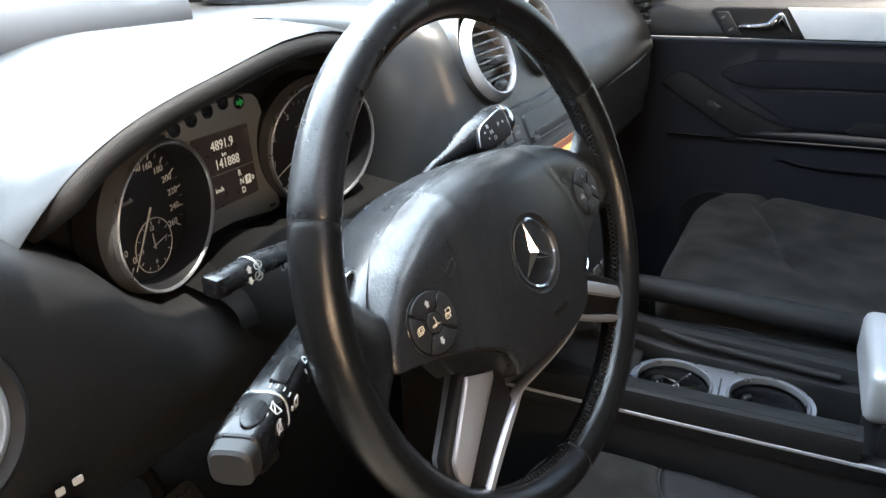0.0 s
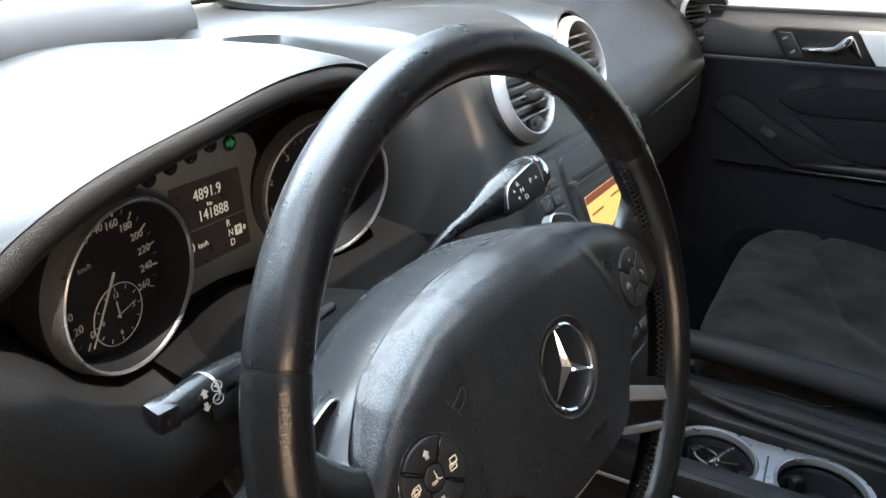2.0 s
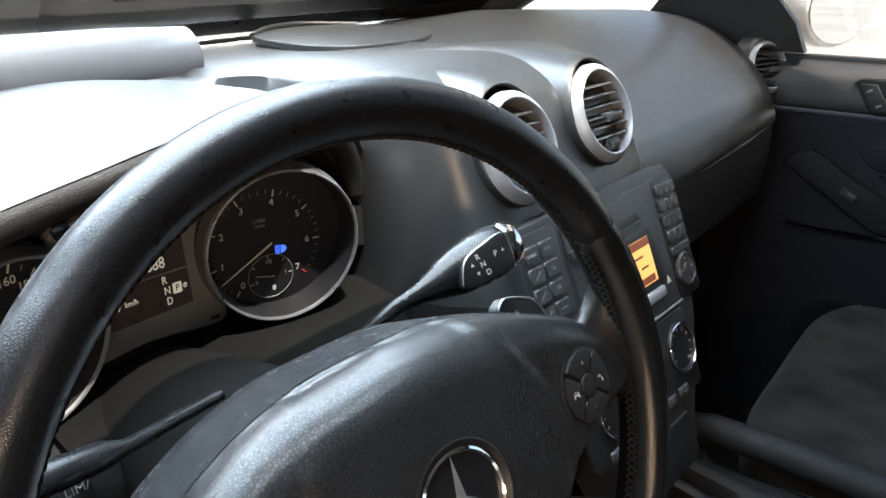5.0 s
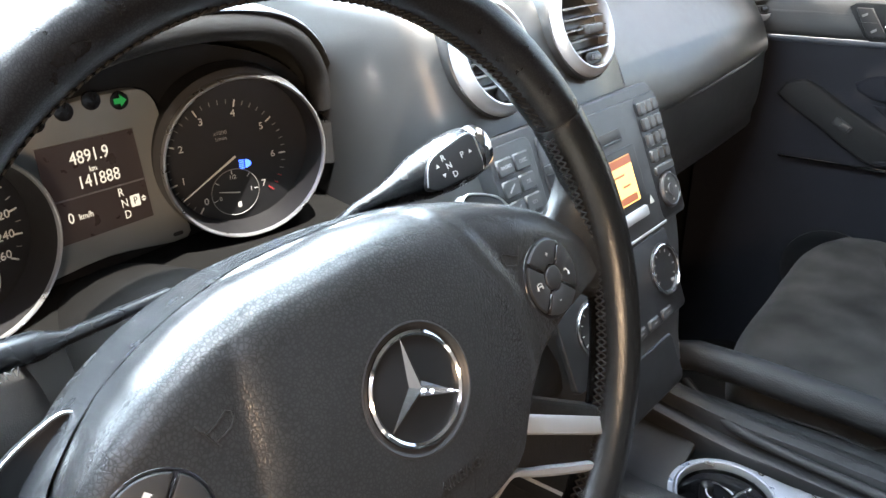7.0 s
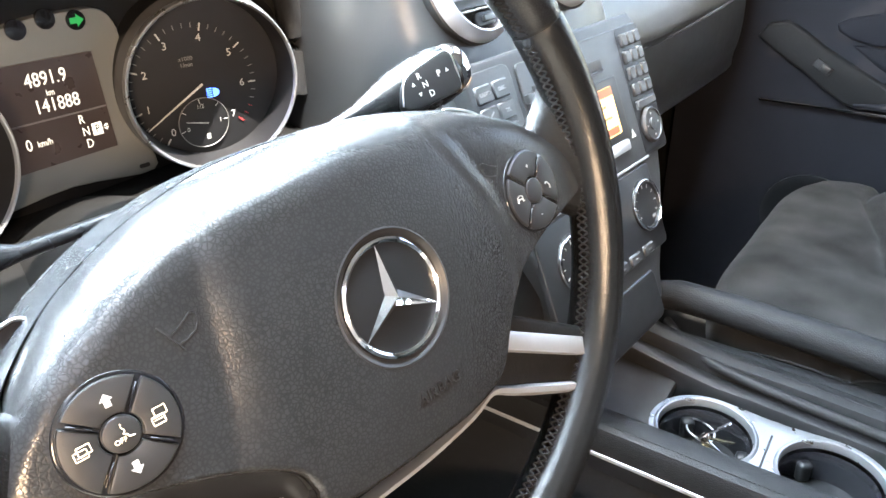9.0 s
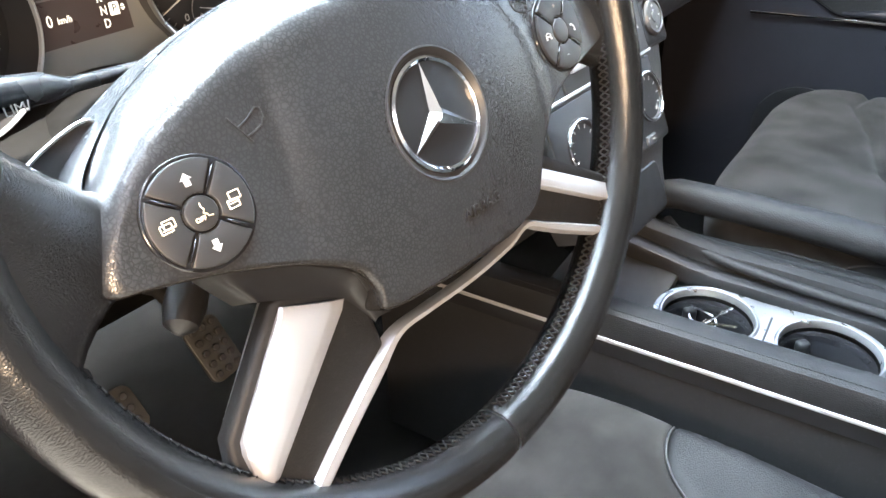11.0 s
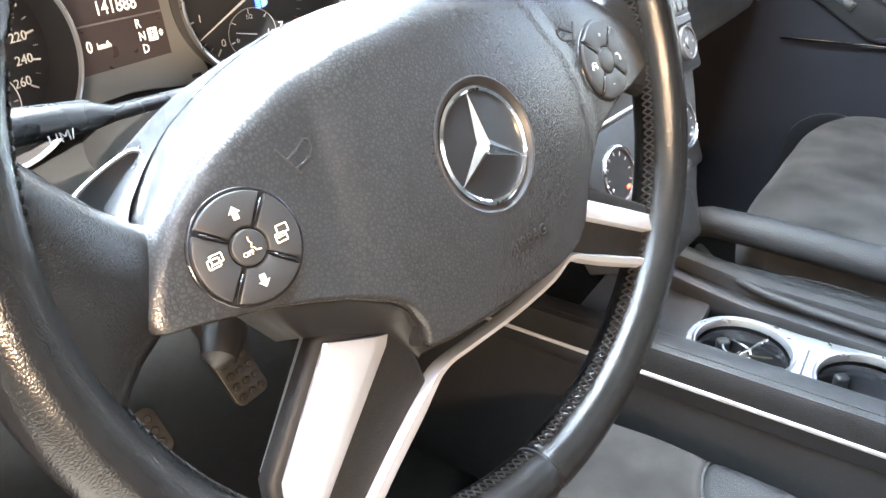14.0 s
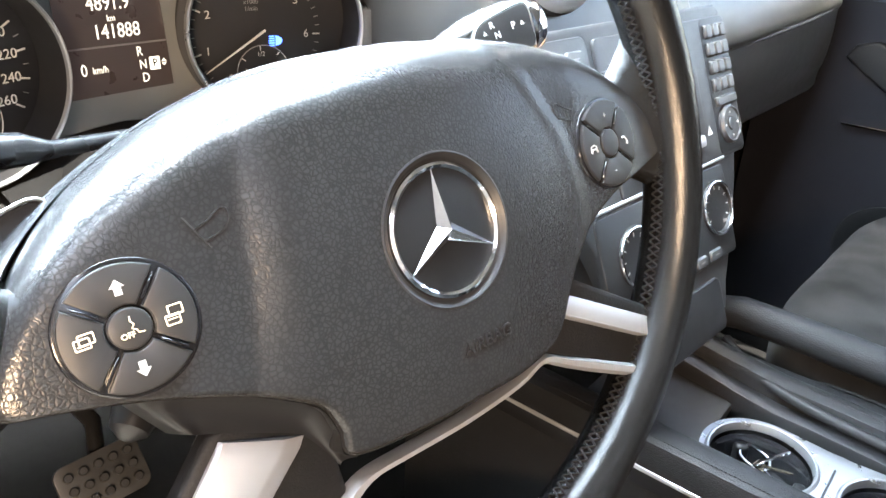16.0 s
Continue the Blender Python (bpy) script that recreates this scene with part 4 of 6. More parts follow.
cs_side = Vector((0, 0, 1)).cross(cd).normalized()
cs_up = cd.cross(cs_side)
if cs_up.z < 0:
    cs_up, cs_side = -cs_up, -cs_side


def squared(rows, power=3.2, n=36):
    """A bar along the stalk's axis with softly squared sections; rows of distance, half width, half height."""
    secs = []
    for d, hw, hh in rows:
        ring = []
        for k in range(n):
            a = 2 * math.pi * k / n
            ca, sa = math.cos(a), math.sin(a)
            ring.append(c0 + cd * d + cs_side * (hw * math.copysign(abs(ca) ** (2 / power), ca)) + cs_up * (hh * math.copysign(abs(sa) ** (2 / power), sa)))
        secs.append(ring)
    return loft(secs, True, True)


part("arm", squared([(0.0, 0.009, 0.009), (0.06, 0.0100, 0.0095), (0.10, 0.0112, 0.0105), (0.14, 0.0125, 0.0118), (0.168, 0.0135, 0.0126), (0.1690, 0.0130, 0.0121)]), STALK, cb)
part("band", squared([(0.1685, 0.0132, 0.0123), (0.1690, 0.0139, 0.0130), (0.1703, 0.0139, 0.0130), (0.1708, 0.0132, 0.0123)]), STEEL, cb, "bright ring round the stalk")
part("head", squared([(0.1706, 0.0130, 0.0121), (0.1712, 0.0136, 0.0127), (0.188, 0.0138, 0.0130), (0.204, 0.0134, 0.0126), (0.2065, 0.0126, 0.0118), (0.2075, 0.0112, 0.0104)], 3.6), STALK, cb, "squared wiper head")
part("tip", squared([(0.2070, 0.0112, 0.0104), (0.2078, 0.0122, 0.0114), (0.2160, 0.0116, 0.0108), (0.2178, 0.0098, 0.0090), (0.2180, 0.004, 0.004)], 3.6), RUBBER, cb)


def on_stalk(d, deg, lift, spin=0.0):
    """A place on the stalk's skin at a distance along it and an angle up from its driver's side."""
    a = radians(deg)
    hw = 0.0100 + 0.0038 * min(1.0, max(0.0, (d - 0.06) / 0.11))
    sgn = 1 if cs_side.y < 0 else -1
    ca, sa = math.cos(a), math.sin(a)
    r = hw / (abs(ca) ** 3.2 + abs(sa / 0.94) ** 3.2) ** (1 / 3.2)
    nrm = (cs_side * (sgn * ca) + cs_up * sa).normalized()
    p = c0 + cd * d + nrm * (r + lift)
    xx = -cd
    yy = nrm.cross(xx)
    return Matrix(((xx.x, yy.x, nrm.x, p.x), (xx.y, yy.y, nrm.y, p.y), (xx.z, yy.z, nrm.z, p.z), (0, 0, 0, 1))) @ pose(0, 0, 0, 0, 0, spin)


part("thumb_rocker", slab([(0.012 * math.cos(2 * math.pi * k / 24), 0.0062 * math.sin(2 * math.pi * k / 24)) for k in range(24)], -0.002, 0.0014, 0.001), STALK, cb, "oval press key", m=on_stalk(0.190, 74, 0.0))
part("slider", rbox((0.026, 0.010, 0.005), (0, 0, 0), 0.002), STALK, cb, m=on_stalk(0.147, 68, -0.0006))


def outline_mark(pts, m, t=0.00042):
    tk = bmesh.new()
    tube([(x, y, 0.0002) for x, y in pts], t, 5, bm=tk)
    return part("mark", tk, INK, cb, m=m)


SCREEN_MARK = [(-0.0034, -0.0022), (0.0034, -0.0022), (0.0024, 0.0020), (0.0, 0.0027), (-0.0024, 0.0020), (-0.0034, -0.0022)]
LAMP_MARK = [(-0.001, -0.0022), (-0.001, 0.0022), (0.001, 0.0020), (0.0028, 0.0), (0.001, -0.0020), (-0.001, -0.0022)]
for d, deg, pts in ((0.181, 42, SCREEN_MARK), (0.185, 8, SCREEN_MARK), (0.158, -4, SCREEN_MARK), (0.118, 40, LAMP_MARK), (0.112, 62, LAMP_MARK), (0.130, 38, LAMP_MARK), (0.165, -2, [(-0.0015, 0), (0, 0.0014), (0.0015, 0), (0, -0.0014), (-0.0015, 0)])):
    outline_mark(pts, on_stalk(d, deg, 0.0002, 90))
outline_mark([(-0.002, 0.003), (0.0, 0.0), (0.003, -0.003)], on_stalk(0.181, 44, 0.0003, 90))
outline_mark([(-0.003, 0.0034), (0.003, -0.0034)], on_stalk(0.185, 8, 0.0003, 90))
for k, deg in enumerate((78, 62, 46, 30)):
    part("mark", slab(rrect(0.0040, 0.0008, 0.0003, 1), 0, 0.0005), INK, cb, m=on_stalk(0.1635, deg, 0.0))
part("mark", slab(rrect(0.0030, 0.0020, 0.0008, 2), 0, 0.0005), INK, cb, m=on_stalk(0.188, 52, 0.0))
part("mark", slab(rrect(0.0010, 0.0034, 0.0004, 2), 0, 0.0005), INK, cb, m=on_stalk(0.135, 18, 0.0))

# gear selector on the column
gl = thing("gear_selector", "black column gear selector with chrome end button", "gear selector")
g0, g1 = Vector((0.040, 0.146, 0.668)), Vector((0.203, 0.119, 0.701))
ax = (g1 - g0).normalized()
gp = [g0 + ax * 0.030 + Vector((-0.012, 0.02, -0.040)), g0 + ax * 0.040 + Vector((-0.002, 0.003, -0.007))] + [g0 + ax * d for d in (0.054, 0.062, 0.072, 0.084, 0.103, 0.122, 0.138, 0.147, 0.151)]
part("arm", tube(gp, [0.0050, 0.0050, 0.0052, 0.0055, 0.0068, 0.0100, 0.0158, 0.0183, 0.0184, 0.0170, 0.0145], 26, flat=1.0, up=(0, 1, 0.2)), STALK, gl)
fz = Vector((-0.22, -0.90, 0.38))
fz = (fz - ax * fz.dot(ax)).normalized()
fy = fz.cross(ax)
fo = g0 + ax * 0.122 + fz * 0.0176
face_m = Matrix(((ax.x, fy.x, fz.x, fo.x), (ax.y, fy.y, fz.y, fo.y), (ax.z, fy.z, fz.z, fo.z), (0, 0, 0, 1)))
fp = part("face_plate", slab(smooth_line([(-0.026, -0.006), (-0.018, 0.0075), (0.0, 0.0118), (0.018, 0.0122), (0.0195, 0.0), (0.0175, -0.0120), (0.0, -0.0125), (-0.018, -0.0115)], 4, True), -0.008, 0.0010, 0.001), BLACK, gl, "glossy plate with gear letters", m=face_m)
part("edge", tube(smooth_line([(-0.0265, -0.006, 0.0004), (-0.018, 0.0080, 0.0004), (0.0, 0.0122, 0.0004), (0.018, 0.0126, 0.0004), (0.0200, 0.0, 0.0004), (0.0178, -0.0124, 0.0004)], 5), 0.0005, 6), STEEL, fp)
for ch, x, y, sz in (("R", -0.0085, 0.0062, 0.0056), ("N", -0.0063, 0.0000, 0.0056), ("D", -0.0042, -0.0064, 0.0056), ("P", 0.0060, 0.0024, 0.0058)):
    text_mesh("mark", ch, sz, INK, fp, Matrix.Translation((x, y, 0.0011)))
for x, y, d in ((-0.0145, 0.0030, 1), (-0.0122, -0.0040, -1), (0.0125, 0.0024, 1)):
    part("mark", slab([(0.0, 0.0014 * d), (-0.0014, -0.0010 * d), (0.0014, -0.0010 * d)][::d], 0, 0.0002), INK, fp, m=Matrix.Translation((x, y, 0.0011)))
cap = [g0 + ax * d for d in (0.1445, 0.148, 0.154, 0.158, 0.160)]
part("end_button", tube(cap, [0.0173, 0.0175, 0.0162, 0.0125, 0.006], 26, flat=0.98, up=(0, 1, 0.2)), CHROME, gl, "chrome end button")

# ---- instrument cluster ----
CM = pose(0.006, 0.304, 0.675, 90, 0, 0)    # across, up the face, towards the driver
cluster = thing("instrument_cluster", "instrument cluster with two round dials and a lit display", "instrument cluster", CM)
face = smooth_line([(-0.18, -0.04), (-0.178, 0.02), (-0.12, 0.068), (0, 0.09), (0.12, 0.08), (0.19, 0.04), (0.195, -0.04), (0.1, -0.068), (0, -0.06), (-0.1, -0.068)], 5, True)
part("fascia", slab([(p[0], p[1]) for p in face], -0.03, -0.012), BLACK, cluster)
mid = smooth_line([(-0.060, -0.052), (0.0, -0.048), (0.060, -0.054), (0.0575, -0.030), (0.0470, -0.005), (0.0470, 0.014), (0.056, 0.042), (0.048, 0.0610), (0.026, 0.0635), (0.0, 0.0625), (-0.030, 0.0560), (-0.052, 0.0500), (-0.0555, 0.036), (-0.0425, 0.010), (-0.0412, -0.010), (-0.0475, -0.030)], 4, True)
part("centre_fascia", slab([(p[0], p[1]) for p in mid], -0.012, -0.003, 0.001), GREY_FASCIA, cluster, "matt grey fascia between the dials")
screen = part("display", slab([(-0.031, -0.0295), (0.0365, -0.0280), (0.0340, 0.0375), (-0.031, 0.038)], -0.006, -0.0016), LCD, cluster, "dark display with lit trip figures")


def put_text(body, size, x, y, mat=LIT, parent=screen, z=-0.0014, align="CENTER"):
    return text_mesh("figure", body, size, mat, parent, Matrix.Translation((x, y, z)) @ Matrix.Scale(0.78, 4, (1, 0, 0)), align, 0.00015)


put_text("4891.9", 0.0125, 0.0015, 0.0265)
put_text("km", 0.0055, 0.002, 0.0175)
put_text("141888", 0.0125, 0.0045, 0.0095)
part("divider", rbox((0.066, 0.0011, 0.0006), (0, 0, 0), 0), DIM_INK, screen, m=Matrix.Translation((0.002, 0.0010, -0.0014)))
put_text("0", 0.0105, -0.0195, -0.0125)
put_text("km/h", 0.0062, -0.0095, -0.0130)
put_text("R", 0.0085, 0.0165, -0.0045)
put_text("N", 0.0085, 0.0178, -0.0130)
put_text("D", 0.0085, 0.0185, -0.0215)
part("figure", slab(rrect(0.0070, 0.0085, 0.0006, 2), 0, 0.0002), LIT, screen, m=Matrix.Translation((0.0255, -0.0128, -0.0014)))
put_text("P", 0.0075, 0.0255, -0.0128, GLOSS, z=-0.0010)
for d in (1, -1):
    part("figure", slab([(0, 0.0024 * d), (-0.0018, 0.0004 * d), (0.0018, 0.0004 * d)][::d], 0, 0.0002), LIT, screen, m=Matrix.Translation((0.0318, -0.0128, -0.0014)))
# tell-tale windows above the display
for k in range(5):
    x = 0.0295 - 0.0185 * k
    w = part("tell_tale", slab(circle(0.0062, 24), -0.004, -0.0018, 0.0004), GLOSS, cluster, m=Matrix.Translation((x, 0.0612 - 0.0035 * abs(k - 1), 0)))
    if k == 0:
        part("lamp", slab([(-0.0042, 0.0018), (0.0002, 0.0018), (0.0002, 0.0040), (0.0046, 0.0), (0.0002, -0.0040), (0.0002, -0.0018), (-0.0042, -0.0018)], 0, 0.0004), GREEN_LAMP, w, "dim green direction arrow", m=Matrix.Translation((0, 0, -0.0016)))
for sx in (-1, 1):
    part("screw_hole", slab(rrect(0.008, 0.003, 0.0012, 2), 0, 0.0004), RUBBER, cluster, m=Matrix.Translation((sx * 0.052 + 0.001, -0.0485, -0.0028)))


def dial(x, y, z, r, yaw):
    """A dial at the bottom of a short tube that is turned towards the driver."""
    d = part("dial", slab(circle(r - 0.003, 64), -0.010, 0.0), DIAL, cluster, m=Matrix.Translation((x - 0.006, z - 0.675, 0.304 - y)) @ pose(0, 0, 0, 3, yaw, 0))
    part("cone", lathe([(r - 0.003, -0.002), (r - 0.0015, 0.014), (r - 0.0003, 0.0235)], 72), DIAL, d)
    part("bezel", lathe([(r - 0.0006, 0.0226), (r + 0.0000, 0.0246), (r + 0.0010, 0.0252), (r + 0.0020, 0.0244), (r + 0.0027, 0.0205)], 80), DIAL_RING, d, "silver dial ring")
    part("bezel_wall", lathe([(r + 0.0026, 0.0208), (r + 0.0036, 0.0160), (r + 0.0046, 0.0090)], 80), BEZEL, d, "satin grey flank of the ring")
    part("dial_wall", lathe([(r + 0.0045, 0.0092), (r + 0.0052, -0.012)], 80), BLACK, d)
    return d


def scale_marks(parent, r, a0, a1, values, minor_per, tr, size, red_from=None, off=(0.0, 0.0)):
    n = (len(values) - 1) * minor_per
    for i in range(n + 1):
        a = a0 + (a1 - a0) * i / n
        big = i % minor_per == 0
        ln, wd = (0.0055, 0.0011) if big else (0.0034, 0.0006)
        mt = RED_INK if red_from is not None and i >= red_from else (INK if big else DIM_INK)
        rr = r - ln / 2
        part("tick", rbox((ln, wd, 0.0004), (0, 0, 0), 0), mt, parent, m=Matrix.Translation((off[0] + rr * math.cos(radians(a)), off[1] + rr * math.sin(radians(a)), 0.0005)) @ pose(0, 0, 0, 0, 0, a))
    for k, v in enumerate(values):
        a = a0 + (a1 - a0) * k / (len(values) - 1)
        if v:
            text_mesh("numeral", v, size, INK, parent, Matrix.Translation((off[0] + tr * math.cos(radians(a)), off[1] + tr * math.sin(radians(a)), 0.0004)))


def needle(parent, a, ln, w, z=0.004, tail=0.006, mat=None):
    bm2 = slab([(-tail, -w), (ln, -w * 0.35), (ln, w * 0.35), (-tail, w)], z, z + 0.0008)
    return part("needle", bm2, mat or INK, parent, m=pose(0, 0, 0, 0, 0, a))


speedo = dial(-0.090, 0.296, 0.672, 0.0575, 14)
scale_marks(speedo, 0.0485, 238, -32, ["0", "20", "40", "60", "80", "100", "120", "140", "160", "180", "200", "220", "240", "260"], 2, 0.0375, 0.0080)
text_mesh("numeral", "km/h", 0.0058, DIM_INK, speedo, Matrix.Translation((-0.016, 0.016, 0.0004)))
needle(speedo, 238, 0.046, 0.0009)
clock = part("clock", slab(circle(0.0225, 48), 0.0, 0.0012), DIAL, speedo, m=Matrix.Translation((0.004, -0.0285, 0)))
part("ring", lathe([(0.0221, 0.0012), (0.0224, 0.0018), (0.0229, 0.0012)], 48), INK, clock)
for k in range(12):
    part("tick", rbox((0.0030, 0.0006, 0.0003), (0, 0, 0), 0), INK, clock, m=Matrix.Translation((0.0195 * math.cos(radians(30 * k)), 0.0195 * math.sin(radians(30 * k)), 0.0014)) @ pose(0, 0, 0, 0, 0, 30 * k))
for ch, a in (("12", 90), ("3", 0), ("6", 270), ("9", 180)):
    text_mesh("numeral", ch, 0.0056, INK, clock, Matrix.Translation((0.0145 * math.cos(radians(a)), 0.0145 * math.sin(radians(a)), 0.0013)))
part("hand", slab([(-0.003, -0.0007), (0.0105, -0.0005), (0.0105, 0.0005), (-0.003, 0.0007)], 0.0018, 0.0022), INK, clock, m=pose(0, 0, 0, 0, 0, 94))
part("hand", slab([(-0.003, -0.0005), (0.016, -0.0003), (0.016, 0.0003), (-0.003, 0.0005)], 0.0024, 0.0027), INK, clock, m=pose(0, 0, 0, 0, 0, 12))

tacho = dial(0.1140, 0.297, 0.680, 0.0605, -14)
TO = (-0.009, -0.006)    # the hands and figures sit a little off the ring's middle
scale_marks(tacho, 0.0470, 236, -43, ["0", "1", "2", "3", "4", "5", "6", "7"], 5, 0.0365, 0.0078, red_from=33, off=TO)
text_mesh("numeral", "x1000", 0.0042, DIM_INK, tacho, Matrix.Translation((-0.012, 0.016, 0.0004)))
text_mesh("numeral", "1/min", 0.0042, DIM_INK, tacho, Matrix.Translation((-0.012, 0.0115, 0.0004)))
needle(tacho, 212, 0.046, 0.0008).matrix_local = Matrix.Translation((*TO, 0)) @ pose(0, 0, 0, 0, 0, 212)
fuel = part("fuel_gauge", slab(circle(0.0190, 48), 0.0, 0.0010), DIAL, tacho, m=Matrix.Translation((-0.006, -0.0330, 0)))
part("ring", lathe([(0.0187, 0.0010), (0.0190, 0.0015), (0.0194, 0.0010)], 48), DIM_INK, fuel)
for ch, a in (("0", 195), ("1/2", 95), ("1", 0)):
    text_mesh("numeral", ch, 0.0046, INK, fuel, Matrix.Translation((0.0128 * math.cos(radians(a)), 0.0128 * math.sin(radians(a)), 0.0011)))
for a in (195, 145, 95, 47, 0):
    part("tick", rbox((0.0032, 0.0006, 0.0003), (0, 0, 0), 0), INK, fuel, m=Matrix.Translation((0.0168 * math.cos(radians(a)), 0.0168 * math.sin(radians(a)), 0.0012)) @ pose(0, 0, 0, 0, 0, a))
part("pump_mark", slab(rrect(0.0030, 0.0044, 0.0004, 1), 0, 0.0002), INK, fuel, m=Matrix.Translation((0.002, -0.0110, 0.0011)))
needle(fuel, 168, 0.0135, 0.0005, 0.0016, 0.003)
part("beam_lamp", slab(smooth_line([(0.0008, -0.0036), (0.0042, -0.0024), (0.0056, 0), (0.0042, 0.0024), (0.0008, 0.0036)], 3) , 0, 0.0003), BLUE_LAMP, tacho, "blue lit main beam sign", m=Matrix.Translation((0.0035, -0.0115, 0.0006)))
for k in range(5):
    part("beam_lamp", rbox((0.0040, 0.0008, 0.0003), (0, 0, 0), 0), BLUE_LAMP, tacho, m=Matrix.Translation((0.0015, -0.0115 + 0.0016 * (k - 2), 0.0006)))

# a black cowl laid under the dials in place of the visor's shade
cowl = [(0.400, 0.672), (0.376, 0.640), (0.345, 0.624), (0.312, 0.613), (0.270, 0.607), (0.236, 0.603), (0.221, 0.594), (0.218, 0.580)]
part("lower_cowl", loft([[(x, y - 0.004 + 0.02 * (abs(x) / 0.2) ** 3 + 0.045 * max(0, (-x - 0.06) / 0.07) ** 2, z + 0.004 - 0.02 * max(0, (-x - 0.06) / 0.07) ** 2 - 0.004 * math.cos(math.pi * x / 0.2)) for y, z in smooth_line(cowl, 3)] for x in np.linspace(-0.080, 0.200, 22)], False), MATT_SHADE, dash, "matt black cowl laid over the shaded ledge below the instruments", smooth=60)

# ---- centre stack ----
ST = math.degrees(math.atan(0.42))
SM = pose(0.376, 0.1464, 0.65, 90 - ST, 0, 0)     # across, up the slope, towards the driver; z = 0.65 at the origin
stack = thing("centre_stack", "graphite centre stack with vents, radio and climate controls", "centre stack", SM)
up = 1 / math.cos(radians(ST))


def at(x, z, w=0.0):
    return Matrix.Translation((x - 0.376, (z - 0.65) * up, w))


OUT = [(-0.080, -0.24), (-0.100, -0.17), (-0.126, -0.12), (-0.131, -0.08), (-0.133, 0.005), (-0.133, 0.030), (-0.128, 0.034), (0.0, 0.034), (0.129, 0.034), (0.137, 0.028), (0.139, 0.0), (0.137, -0.06), (0.113, -0.13), (0.090, -0.175), (0.064, -0.215), (0.055, -0.24)]
part("panel", slab(OUT[::-1], -0.05, 0.002, 0.003), STACK, stack)


def vent(parent, m, r=0.049, name="air_vent"):
    v = part(name, lathe([(r - 0.0085, -0.03), (r - 0.0085, 0.002), (r - 0.0078, 0.0040), (r - 0.0066, 0.0042), (r - 0.0030, 0.0018), (r - 0.0004, -0.0015), (r + 0.0005, -0.0060)], 56), SILVER, parent, "round vent with silver ring and black slats", m=m)
    part("well", slab(circle(r - 0.008, 40), -0.034, -0.030), RUBBER, v)
    n = 6
    for k in range(n):
        y = (r - 0.012) * (1.62 * (k + 0.9) / n - 0.78)
        hw = math.sqrt(max(1e-6, (r - 0.0095) ** 2 - y * y))
        secs = []
        for q in np.linspace(-1, 1, 9):
            x = q * hw
            dz = 0.004 * (1 - (x / r) ** 2)
            secs.append([(x, y + 0.0009, -0.018), (x, y - 0.004 + 0.0009, -0.004 + dz), (x, y - 0.0048, -0.003 + dz), (x, y - 0.0012, -0.018)])
        part("slat", loft(secs, True, True), SLAT, v)
    part("tab", rbox((0.024, 0.0085, 0.014), (0, 0, 0), 0.002), SLAT, v, m=pose(0.006, -0.005, 0.000, 14, 0, 0))
    sh = part("shut_wheel", slab(rrect(0.026, 0.012, 0.0058), -0.004, 0.0005, 0.001), BLACK, v, m=pose(0.0, -r + 0.0175, -0.001))
    part("grip", rbox((0.014, 0.0055, 0.005), (0, 0, 0), 0.0018), KEYCAP, sh, m=Matrix.Translation((0.001, 0, 0.002)))
    return v


vent(stack, at(0.433, 0.745, -0.002))
vent(stack, at(0.294, 0.738, -0.002))
dv = thing("passenger_vent", "round silver-ringed air vent at the dashboard end", "air vent", pose(1.058, 0.244, 0.713, 90 - 20, 0, -22), group="outer vents")
vent(dv, Matrix.Identity(4), 0.043)
part("vent_surround", lathe([(0.0425, -0.006), (0.0440, -0.0010), (0.0470, -0.0015), (0.052, -0.006), (0.060, -0.020)], 48), DASH, dv)
dv2 = thing("driver_vent", "round silver-ringed air vent at the dashboard end", "air vent", pose(-0.302, 0.214, 0.635, 90 - 12, 0, 6), group="outer vents")
vent(dv2, Matrix.Identity(4), 0.045)
part("vent_surround", lathe([(0.044, 0.0), (0.050, 0.004), (0.053, 0.003), (0.054, -0.01)], 48), DASH_LOW, dv2)

# radio: fascia, slot, display, keypad, four-way knob
radio = thing("car_radio", "graphite car radio with amber display and keypad", "car radio", SM)
part("fascia", slab(rrect(0.212, 0.128, 0.006), -0.004, 0.0045, 0.0015), STACK, radio, m=at(0.408, 0.612))
part("disc_slot", rbox((0.112, 0.0085, 0.003), (0, 0, 0), 0.001), RUBBER, radio, m=at(0.372, 0.6475, 0.0040))
part("slot_lip", rbox((0.112, 0.0022, 0.0022), (0, 0, 0), 0.0008, 1), STACK, radio, m=at(0.372, 0.6415, 0.0055))
dm = at(0.381, 0.6045)
part("display_frame", slab(rrect(0.130, 0.064, 0.003), 0.003, 0.0055, 0.0012), BLACK, radio, m=dm)
disp = part("display", slab(rrect(0.108, 0.045, 0.001), 0.004, 0.0059), AMBER, radio, "amber lit radio display", m=dm @ Matrix.Translation((-0.003, 0.002, 0)))
part("display_bar", slab(rrect(0.108, 0.0080, 0.0006), 0.0055, 0.0062), AMBER_BAR, disp, m=Matrix.Translation((0, 0.0182, 0)))
part("display_bar", slab(rrect(0.030, 0.0070, 0.0006), 0.0055, 0.0062), AMBER_BAR, disp, m=Matrix.Translation((0.035, -0.0180, 0)))
for k, (x, y, w) in enumerate(((0.020, 0.006, 0.034), (0.036, -0.005, 0.014), (-0.034, 0.002, 0.030))):
    part("display_bar", slab(rrect(w, 0.0022, 0.0004, 1), 0.0055, 0.0061), AMBER_BAR, disp, m=Matrix.Translation((x, y, 0)))
part("sill", rbox((0.122, 0.011, 0.010), (0, 0, 0), 0.003), SILVER, radio, m=at(0.377, 0.5735, 0.0035))
